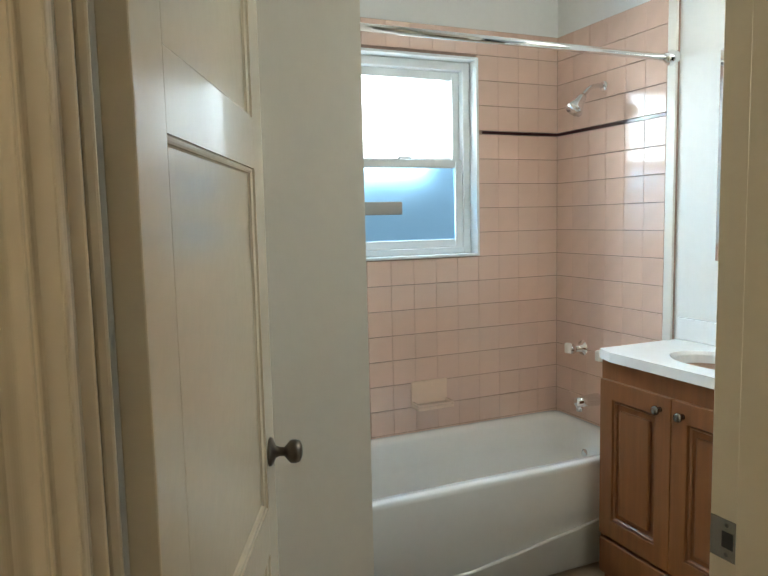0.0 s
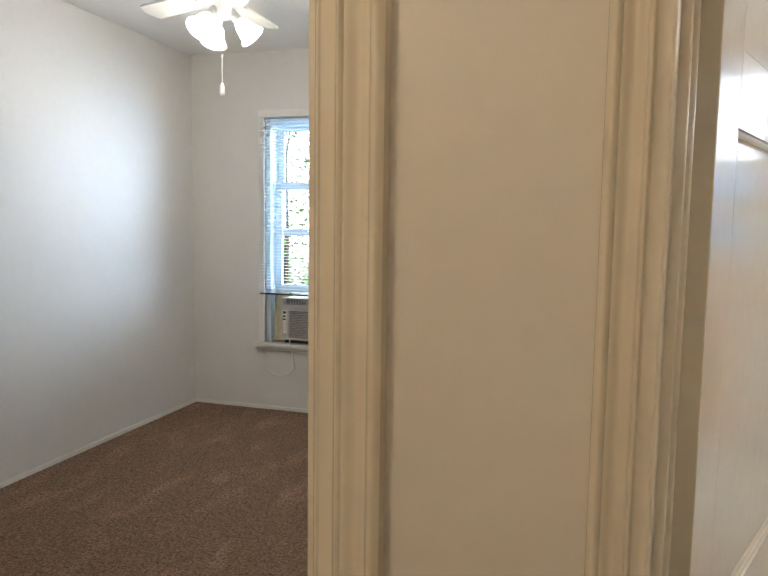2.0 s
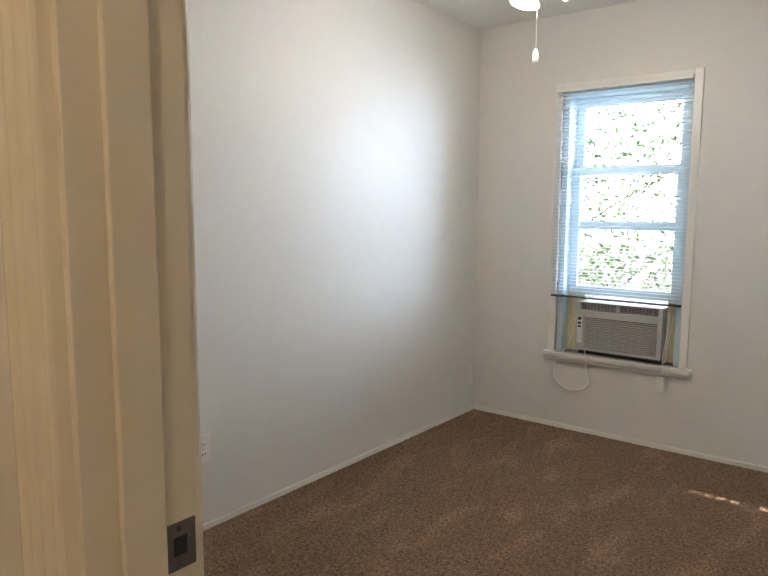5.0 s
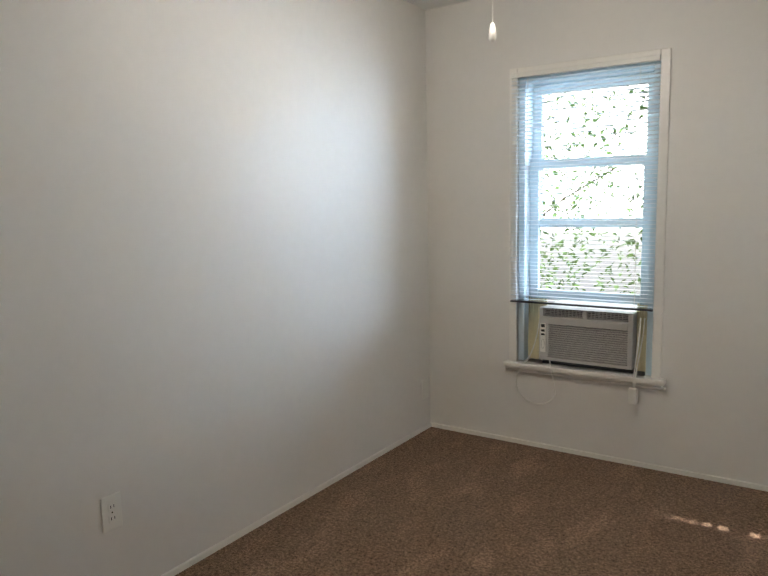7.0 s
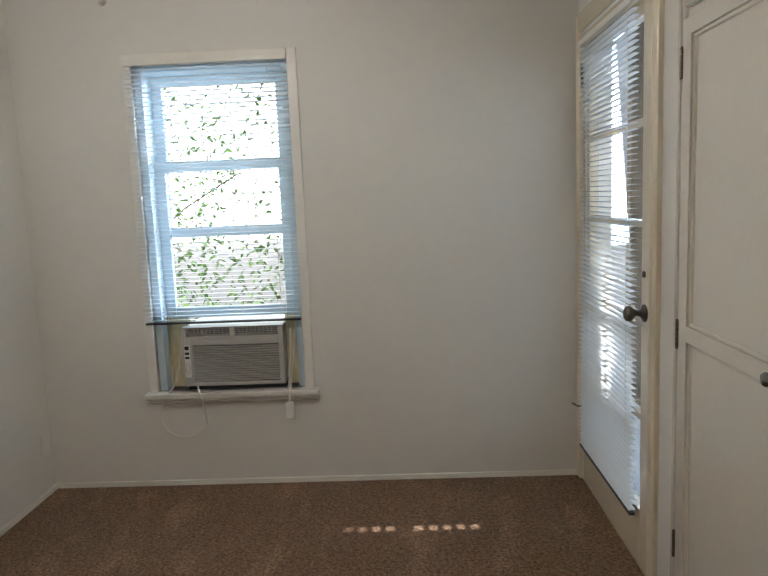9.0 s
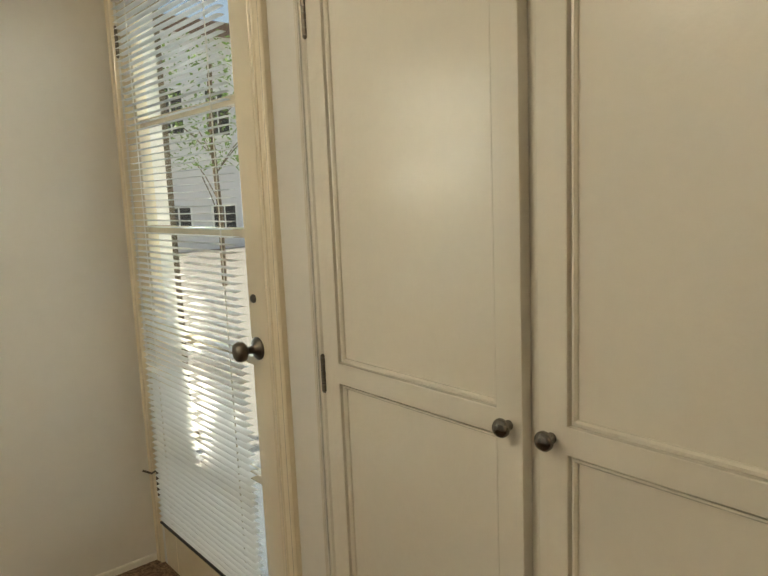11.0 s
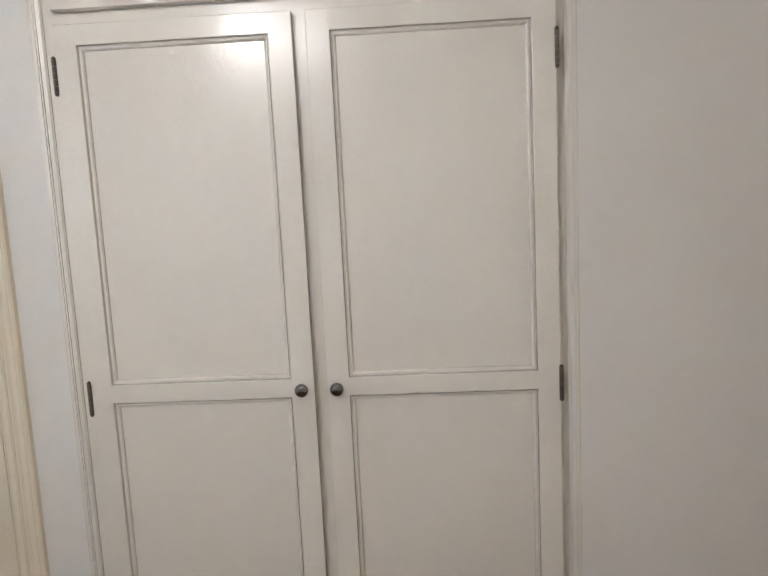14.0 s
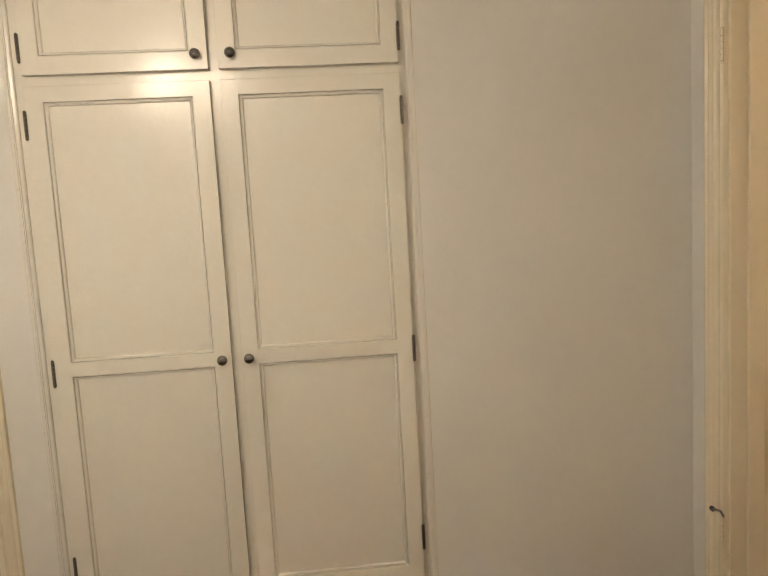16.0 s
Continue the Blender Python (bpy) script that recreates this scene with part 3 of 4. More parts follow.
def air_conditioner():
    a = empty("window_air_conditioner", pose(AX, YW + 0.03, WZ0 + 0.028, 0, 0, 0), "grey window air conditioner in the open lower sash", "air conditioner")
    W, H, D = 0.485, 0.29, 0.38
    part("housing", boxes((-W / 2, W / 2, 0.0, D, 0, H), bevel=0.008), ACGREY, a)
    part("feet", boxes((-W / 2, W / 2, -0.006, D * 0.4, -0.028, 0)), DARK, a, "dark base rail")
    fr = part("front_grille", boxes((-W / 2 - 0.004, W / 2 + 0.004, -0.05, 0.0, 0.0, 0.018), (-W / 2 - 0.004, -W / 2 + 0.045, -0.05, 0, 0.018, 0.235),
                                    (W / 2 - 0.02, W / 2 + 0.004, -0.05, 0, 0.018, 0.235), (-W / 2 + 0.045, W / 2 - 0.02, -0.05, 0, 0.20, 0.235),
                                    (-W / 2 - 0.004, W / 2 + 0.004, -0.05, 0, 0.235, 0.245), (-W / 2 - 0.004, W / 2 + 0.004, -0.05, 0, 0.285, H), (-0.012, 0.012, -0.045, 0, 0.245, 0.285),
                                    (-W / 2 - 0.004, -W / 2 + 0.02, -0.05, 0, 0.245, 0.285), (W / 2 - 0.02, W / 2 + 0.004, -0.05, 0, 0.245, 0.285), bevel=0.003), ACGREY, a, "grey plastic front grille")
    part("backing", boxes((-W / 2 + 0.01, W / 2 - 0.01, -0.02, -0.005, 0.01, 0.288)), DARK, a)
    for i in range(15):
        s = part("louvre", boxes((-W / 2 + 0.045, W / 2 - 0.02, -0.046, -0.026, 0.024 + i * 0.0117, 0.0302 + i * 0.0117)), ACGREY, fr)
    for i in range(4):
        for x0, x1 in ((-W / 2 + 0.02, -0.012), (0.012, W / 2 - 0.02)):
            v = part("vane", boxes((x0, x1, -0.042, -0.024, 0.250 + i * 0.009, 0.2525 + i * 0.009)), ACGREY, fr)
    for i in range(9):
        for s in (-1, 1):
            part("fin", boxes((s * (0.03 + i * 0.02) - 0.001, s * (0.03 + i * 0.02) + 0.001, -0.035, -0.02, 0.247, 0.285)), ACGREY, fr)
    cp = part("control_panel", boxes((-W / 2 + 0.004, -W / 2 + 0.034, -0.053, -0.048, 0.045, 0.205), bevel=0.002), PLASTIC, a, "control strip with dark keys")
    for z, h in ((0.182, 0.018), (0.158, 0.012), (0.138, 0.010)):
        part("key", boxes((-W / 2 + 0.009, -W / 2 + 0.029, -0.056, -0.052, z, z + h), bevel=0.001), DARK, cp)
    part("dial_ring", tube([(-W / 2 + 0.019 + 0.009 * math.cos(k), -0.053, 0.090 + 0.026 * math.sin(k)) for k in [2 * math.pi * i / 24 for i in range(25)]], 0.0015, 6), ACGREY, cp)
    # side panels filling the opening
    for nm, x0, x1 in (("side_curtain", WX0 + 0.036 - AX, -W / 2 - 0.001), ("side_curtain", W / 2 + 0.001, WX1 - 0.036 - AX)):
        n = 6
        cu = part(nm, boxes((x0, x0 + 0.008, 0.05, 0.075, -0.028, 0.33)), PLYW, a, "cream pleated vinyl side panel")
        for i in range(n):
            xa, xb = x0 + 0.008 + (x1 - x0 - 0.008) * i / n, x0 + 0.008 + (x1 - x0 - 0.008) * (i + 0.97) / n
            part("pleat", boxes((xa, xb, 0.06 + 0.004 * (i % 2), 0.066 + 0.004 * (i % 2), -0.028, 0.33)), PLYW, cu)
    return a


def power_cord():
    c = empty("power_cord", pose(0, 0, 0), "white looped power cord with hanging plug block", "cable")
    y = YW - 0.012
    xl = AX - 0.2
    pts = bezier((xl + 0.02, YW - 0.035, 0.53), (xl + 0.05, YW - 0.09, 0.50), (xl + 0.06, y - 0.06, 0.42), (xl + 0.045, y, 0.34))
    pts += bezier((xl + 0.045, y, 0.34), (xl + 0.02, y, 0.25), (xl - 0.16, y, 0.24), (xl - 0.18, y, 0.36))[1:]
    pts += bezier((xl - 0.18, y, 0.36), (xl - 0.185, y, 0.43), (xl - 0.15, y - 0.05, 0.47), (xl - 0.11, YW - 0.02, 0.52))[1:]
    pts += bezier((xl - 0.11, YW - 0.02, 0.52), (xl - 0.06, YW + 0.0, 0.62), (xl - 0.06, YW + 0.0, 0.72), (xl - 0.05, YW + 0.03, 0.80))[1:]
    part("cable", tube(pts, 0.0038, 8), PLASTIC, c, "white cable", True)
    part("cable", tube(bezier((-1.42, YW - 0.015, 0.80), (-1.41, YW - 0.06, 0.66), (-1.44, YW - 0.055, 0.55), (-1.438, YW - 0.056, 0.43)), 0.0035, 8), PLASTIC, c, "white cable", True)
    part("cable", tube(bezier((-1.40, YW - 0.015, 0.80), (-1.395, YW - 0.06, 0.66), (-1.43, YW - 0.055, 0.55), (-1.434, YW - 0.056, 0.43)), 0.003, 8), PLASTIC, c, "white cable", True)
    part("plug_block", boxes((-1.458, -1.416, YW - 0.072, YW - 0.042, 0.365, 0.445), bevel=0.006), PLASTIC, c, "white plug block")


def wall_plate(name, label, m, kind):
    p = empty(name, m, label, "switch" if kind == "switch" else "outlet")
    part("plate", boxes((-0.038, 0.038, 0.0, 0.006, -0.062, 0.062), bevel=0.003), PLASTIC, p)
    if kind == "switch":
        part("toggle_slot", boxes((-0.006, 0.006, 0.005, 0.0066, -0.013, 0.013)), DARK, p)
        tg = part("toggle", boxes((-0.0045, 0.0045, 0.004, 0.024, -0.004, 0.006), bevel=0.0015), PLASTIC, p)
        tg.matrix_local = Matrix.Rotation(radians(22), 4, "X")
        for z in (-0.032, 0.032):
            part("screw", lathe([(0.003, 0.006), (0.0025, 0.0072)], 10, "y", None, (0, 0, z)), NICKEL, p)
    elif kind == "outlet":
        for z in (-0.021, 0.021):
            r = part("receptacle", boxes((-0.016, 0.016, 0.005, 0.0085, z - 0.014, z + 0.014), bevel=0.002), PLASTIC, p)
            part("slot", boxes((-0.0075, -0.005, 0.008, 0.0092, z - 0.004, z + 0.006)), DARK, r)
            part("slot", boxes((0.005, 0.0075, 0.008, 0.0092, z - 0.004, z + 0.006)), DARK, r)
        part("screw", lathe([(0.003, 0.006), (0.0025, 0.0072)], 10, "y"), NICKEL, p)
    return p


def ceiling_fan():
    cx, cy = -1.615, 2.385
    f = empty("ceiling_fan", pose(cx, cy, CZ), "white ceiling fan with three lit glass shades", "ceiling fan")
    part("canopy", lathe([(0.075, 0), (0.075, -0.015), (0.05, -0.05), (0.018, -0.055), (0.016, -0.06)], 28), PLASTIC, f, "", True)
    part("motor_housing", lathe([(0.02, -0.055), (0.09, -0.06), (0.125, -0.085), (0.125, -0.12), (0.10, -0.15), (0.055, -0.165), (0.055, -0.205), (0.03, -0.215), (0, -0.216)], 36), PLASTIC, f, "", True)
    bm = bmesh.new()
    out = []
    for i in range(15):
        s = i / 14
        out.append((0.17 + 0.36 * s, 0.052 + 0.014 * s if s < 0.9 else 0.066 * math.sqrt(max(0.05, 1 - ((s - 0.9) / 0.1) ** 2))))
    top = [bm.verts.new((x, y, 0.004)) for x, y in out] + [bm.verts.new((x, -y, 0.004)) for x, y in out[::-1]]
    low = [bm.verts.new((v.co.x, v.co.y, -0.004)) for v in top]
    bm.faces.new(top)
    bm.faces.new(low[::-1])
    for i in range(len(top)):
        j = (i + 1) % len(top)
        bm.faces.new((top[i], low[i], low[j], top[j]))
    bmesh.ops.recalc_face_normals(bm, faces=bm.faces)
    blade = part("blade", bm, PLASTIC, f, "white fan blade")
    me = blade.data
    iron = boxes((0.09, 0.19, -0.012, 0.012, -0.009, -0.003), (0.16, 0.21, -0.035, 0.035, -0.009, -0.004), bevel=0.002)
    irn = part("blade_iron", iron, PLASTIC, blade)
    ime = irn.data
    for k in range(5):
        m = Matrix.Rotation(2 * math.pi * k / 5 + 0.35, 4, "Z") @ Matrix.Translation((0, 0, -0.105)) @ Matrix.Rotation(radians(12), 4, "X")
        if k == 0:
            blade.matrix_local = m
            continue
        b = new("blade", me)
        b.parent = f
        b.matrix_local = m
        i2 = new("blade_iron", ime)
        i2.parent = b
    for k in range(3):
        a = 2 * math.pi * k / 3 + radians(256)
        m = Matrix.Translation((0.06 * math.cos(a), 0.06 * math.sin(a), -0.20)) @ Matrix.Rotation(a, 4, "Z") @ Matrix.Rotation(radians(-42), 4, "Y")
        arm = part("lamp_arm", lathe([(0.02, 0.03), (0.022, -0.01), (0.024, -0.03), (0.02, -0.035)], 20), PLASTIC, f, "white lamp socket", True)
        arm.matrix_local = m
        bm = lathe([(0.022, -0.03), (0.036, -0.05), (0.043, -0.08), (0.048, -0.105), (0.062, -0.125), (0.059, -0.124), (0.044, -0.103), (0.02, -0.05)], 28)
        part("shade", bm, SHADE, arm, "lit white frosted tulip shade", True)
        p = Matrix.Translation((cx, cy, CZ)) @ m @ Vector((0, 0, -0.17))
        lamp("fan_bulb", "POINT", tuple(p), 3.0, (1.0, 0.90, 0.77), 0.05)
    bm = bmesh.new()
    for i in range(44):
        bmesh.ops.create_icosphere(bm, subdivisions=1, radius=0.0024, matrix=Matrix.Translation((0, 0, -0.215 - i * 0.0068)))
    part("pull_chain", bm, PLASTIC, f, "beaded pull chain")
    part("pull_bob", lathe([(0.004, -0.505), (0.009, -0.515), (0.012, -0.535), (0.012, -0.555), (0.006, -0.562), (0, -0.563)], 16), PLASTIC, f, "white pull knob", True)


def french_door():
    d = empty("glazed_exterior_door", pose(0, 0, 0), "cream five-lite glazed exterior door, closed, beside closet", "door")
    x0, x1 = XR + 0.004, XR + 0.044
    st = 0.105
    zb, zt = 0.235, FH - 0.115
    part("door_frame", boxes((x0, x1, FY0, FY0 + st, 0.012, FH), (x0, x1, FY1 - st, FY1, 0.012, FH), (x0, x1, FY0 + st, FY1 - st, 0.012, zb), (x0, x1, FY0 + st, FY1 - st, zt, FH), bevel=0.003), TRIM, d)
    n = 5
    ph = (zt - zb) / n
    for i in range(1, n):
        z = zb + i * ph
        part("muntin", boxes((x0 + 0.004, x1 - 0.004, FY0 + st, FY1 - st, z - 0.013, z + 0.013), bevel=0.004), TRIM, d)
    for i in range(n):
        p = part("pane", boxes((x0 + 0.018, x0 + 0.022, FY0 + st, FY1 - st, zb + i * ph + (0.013 if i else 0), zb + (i + 1) * ph - (0.013 if i < n - 1 else 0))), GLASS, d)
        p.visible_shadow = False
    door_knob(d, Matrix.Translation((x0, 2.880, 0.968)) @ FACE_W, BRONZE)
    bolt = part("deadbolt", lathe([(0.012, 0), (0.012, 0.004), (0.008, 0.008), (0.0, 0.009)], 16), BRONZE, d, "small latch button", True)
    bolt.matrix_local = Matrix.Translation((x0, 2.885, 1.102)) @ FACE_W
    for z in (0.33, 1.90):
        pin_hinge(d, Matrix.Translation((x0, FY1 + 0.002, z)) @ Matrix(((0, -1, 0, 0), (1, 0, 0, 0), (0, 0, 1, 0), (0, 0, 0, 1))), 0.09)
    st2 = part("hinge_stop", tube([(x0 - 0.006, FY1 + 0.002, 0.385), (x0 - 0.03, FY1 - 0.01, 0.385), (x0 - 0.05, FY1 + 0.02, 0.392)], 0.004, 8), BRONZE, d, "hinge-pin door stop")
    part("threshold", boxes((XR - 0.03, XR + 0.14, FY0, FY1, 0.0, 0.012), bevel=0.003), BASE, d)
    return d


built_in_closet()
bedroom_window()
air_conditioner()
blind("window_blind", "white mini blind, slats open, lowered to the air conditioner", 0.752, 0.838, 2.068,
      pose(-1.738, YW - 0.018, 0, 0, 0, 180), radians(6))
power_cord()
french_door()
blind("door_blind", "white mini blind hung on the glazed door, slats open", 0.70, 0.22, 2.03,
      pose(XR - 0.026, 3.252, 0, 0, 0, 90), radians(-3), notch=(-0.02, 0.55, 1.2))
ceiling_fan()
wall_plate("light_switch", "ivory toggle light switch on the hall wall", pose(-1.346, YH, 1.400, 0, 0, 180), "switch")
wall_plate("wall_outlet", "ivory duplex outlet low on the wall", pose(XL, 1.540, 0.368, 0, 0, -90), "outlet")
wall_plate("blank_wall_plate", "white blank cover plate near the corner", pose(XL, 3.675, 0.275, 0, 0, -90), "blank")


# bedroom doorway hardware
def jamb_hardware():
    s = empty("strike_plate", pose(DL + 0.018, 0.388, 0.924, 0, 0, -90), "brass-toned strike plate on the bedroom door jamb", "strike plate")
    part("plate", boxes((-0.026, 0.030, 0.0, 0.002, -0.033, 0.033), bevel=0.001), NICKEL, s)
    part("latch_hole", boxes((-0.012, 0.008, 0.0015, 0.0026, -0.013, 0.013)), DARK, s)
    for z in (-0.024, 0.024):
        part("screw", lathe([(0.004, 0.002), (0.003, 0.0032)], 10, "y", None, (0.0, 0, z)), BRONZE, s)
    s2 = copy_thing(s, pose(BR - 0.018, 0.388, 0.850, 0, 0, 90))
    s2["label"] = "steel strike plate on the bathroom door jamb"
    for z in (0.33, 1.86):
        h = empty("jamb_hinge", pose(DR - 0.006, YB + 0.018, z), "painted butt hinge on the bedroom door casing", "hinge")
        pin_hinge(h, Matrix.Rotation(radians(45), 4, "Z"), 0.09, TRIM)
    h = empty("door_stop_pin", pose(DR - 0.008, YB + 0.022, 0.385), "bronze hinge-pin door stop", "door stop")
    part("stem", tube([(-0.03, 0.012, 0), (0, 0.004, 0.004), (0.034, 0.010, -0.003)], 0.004, 8), BRONZE, h)
    part("bumper", lathe([(0.008, -0.006), (0.008, 0.006)], 12, "x", None, (0.036, 0.010, -0.003)), DARK, h)


jamb_hardware()


# ---- bathroom ----
def bath_door():
    d = empty("bathroom_door", pose(BL + 0.037, YB + 0.010, 0, 0, 0, 67), "cream gloss panelled bathroom door standing open", "door")
    w, h, t = 0.770, 2.03, 0.035
    st = 0.105
    # local x along the leaf; panels on both faces
    zs = [(0.22, 0.66), (0.76, 1.468), (1.568, 1.93)]
    bm = boxes((0, st, -t, 0, 0.012, h), (w - st, w, -t, 0, 0.012, h), bevel=0.002)
    edges = [0.012] + [a for p in zs for a in p] + [h]
    for a, b in zip(edges[::2], edges[1::2]):
        box(bm, st - 0.001, w - st + 0.001, -t, 0, a, b)
    for a, b in zs:
        box(bm, st, w - st, -t + 0.013, -0.013, a, b)
        bead(bm, lambda u, v, d: (u, -t + d, v), st, w - st, a, b)
        bead(bm, lambda u, v, d: (u, -d, v), st, w - st, a, b)
    part("leaf", bm, TRIM, d, "cream gloss three-panel leaf")
    door_knob(d, Matrix.Translation((w - 0.062, -t, 0.868)) @ Matrix.Rotation(radians(90), 4, "X"), BRONZE, 0.025)
    for z in (0.3, 1.8):
        pin_hinge(d, Matrix.Translation((0, 0.0, z)), 0.09, TRIM)


def bathtub():
    b = empty("bathtub", pose(0, 0, 0), "white enamelled alcove bathtub with sloping apron crease", "bathtub")
    x0, x1, y0, y1, H = 0.665, BX1 - 0.004, 1.635, BY1 - 0.004, 0.428
    cx, cy = (x0 + x1) / 2, (y0 + y1) / 2
    bm = bmesh.new()
    n = 96
    def ring(hx, hy, z, p):
        vs = []
        for i in range(n):
            a = 2 * math.pi * i / n
            c, s = math.cos(a), math.sin(a)
            vs.append(bm.verts.new((cx + hx * math.copysign(abs(c) ** (2 / p), c), cy + hy * math.copysign(abs(s) ** (2 / p), s), z)))
        return vs
    hx, hy = (x1 - x0) / 2, (y1 - y0) / 2
    rings = [ring(hx, hy, 0.02, 40), ring(hx, hy, H - 0.02, 40), ring(hx - 0.004, hy - 0.004, H - 0.006, 30), ring(hx - 0.015, hy - 0.015, H, 24), ring(hx - 0.055, hy - 0.055, H - 0.002, 9),
             ring(hx - 0.075, hy - 0.07, H - 0.02, 7), ring(hx - 0.10, hy - 0.085, H - 0.12, 6), ring(hx - 0.14, hy - 0.11, 0.12, 5), ring(hx - 0.20, hy - 0.16, 0.075, 4), ring(0.02, 0.02, 0.07, 2)]
    for a, c in zip(rings, rings[1:]):
        for i in range(n):
            bm.faces.new((a[i], a[(i + 1) % n], c[(i + 1) % n], c[i]))
    bm.faces.new(rings[-1])
    bm.faces.new(rings[0][::-1])
    bmesh.ops.recalc_face_normals(bm, faces=bm.faces)
    part("tub_shell", bm, PORC, b, "", True)
    # apron ridge: falls, then rises towards the tap end
    part("apron_ridge", tube([(0.92, y0 - 0.001, 0.150), (1.22, y0 - 0.001, 0.112), (1.32, y0 - 0.001, 0.112), (1.75, y0 - 0.001, 0.170), (2.16, y0 - 0.001, 0.235)], 0.007, 8), PORC, b, "raised apron crease", True)
    dr = part("overflow_plate", lathe([(0.036, 0), (0.036, 0.004), (0.02, 0.010), (0, 0.011)], 24), CHROME, b, "chrome overflow plate", True)
    dr.matrix_local = Matrix.Translation((x1 - 0.09, cy, 0.30)) @ FACE_W


def vanity():
    v = empty("bathroom_vanity", pose(0, 0, 0), "dark-stained wooden vanity with raised-panel doors", "vanity")
    x0, x1, y0, y1, H = 1.80, BX1 - 0.003, 0.86, 1.525, 0.850
    part("body", boxes((x0 + 0.02, x1, y0, y1, 0.0, H), bevel=0.003), CABWOOD, v)
    ym = (y0 + y1) / 2
    part("face_frame", boxes((x0, x0 + 0.02, y0, y1, 0.78, H), (x0, x0 + 0.02, y0, y1, 0.06, 0.10), (x0, x0 + 0.02, y0, y0 + 0.03, 0.10, 0.78), (x0, x0 + 0.02, y1 - 0.03, y1, 0.10, 0.78), bevel=0.002), CABWOOD, v)
    for a, c, ky in ((ym + 0.002, y1 - 0.015, ym + 0.045), (y0 + 0.015, ym - 0.002, ym - 0.045)):
        d = panel_door(v, "raised-panel door", CABWOOD, a, c, 0.22, 0.785, x0 - 0.001, 0.02, [(0.285, 0.72)], 0.06)
        part("raised_field", boxes((x0 - 0.018, x0 - 0.004, a + 0.09, c - 0.09, 0.315, 0.69), bevel=0.006), CABWOOD, d)
        small_knob(d, Matrix.Translation((x0 - 0.021, ky, 0.742)) @ FACE_W, 0.015)
    part("drawer_front", boxes((x0 - 0.02, x0 - 0.001, y0 + 0.015, y1 - 0.015, 0.075, 0.205), bevel=0.004), CABWOOD, v)
    t = v
    bm = bmesh.new()
    cx, cy, ax, ay = 1.985, ym - 0.02, 0.13, 0.19
    n = 40
    outer = []
    X0, X1, Y0, Y1, z = x0 - 0.025, x1, y0 - 0.02, y1 + 0.012, 0.887
    for i in range(n):
        a = 2 * math.pi * i / n
        c, s = math.cos(a), math.sin(a)
        k = min((((X1 - cx) if c > 0 else (cx - X0)) / abs(c)) if abs(c) > 1e-6 else 9, (((Y1 - cy) if s > 0 else (cy - Y0)) / abs(s)) if abs(s) > 1e-6 else 9)
        outer.append((cx + k * c, cy + k * s))
    rr = [[bm.verts.new((x, y, 0.853)) for x, y in outer], [bm.verts.new((x, y, z)) for x, y in outer]]
    for f, dz in ((1.0, 0.0), (0.93, -0.012), (0.75, -0.07), (0.4, -0.10), (0.08, -0.105)):
        rr.append([bm.verts.new((cx + ax * f * math.cos(2 * math.pi * i / n), cy + ay * f * math.sin(2 * math.pi * i / n), z + dz)) for i in range(n)])
    for a, c in zip(rr, rr[1:]):
        for i in range(n):
            bm.faces.new((a[i], a[(i + 1) % n], c[(i + 1) % n], c[i]))
    bm.faces.new(rr[-1])
    bmesh.ops.recalc_face_normals(bm, faces=bm.faces)
    part("basin_top", bm, MARBLE, t, "white cultured-marble top with basin")
    part("backsplash", boxes((x1 - 0.02, x1, Y0, Y1, 0.887, 0.970), bevel=0.004), MARBLE, t)


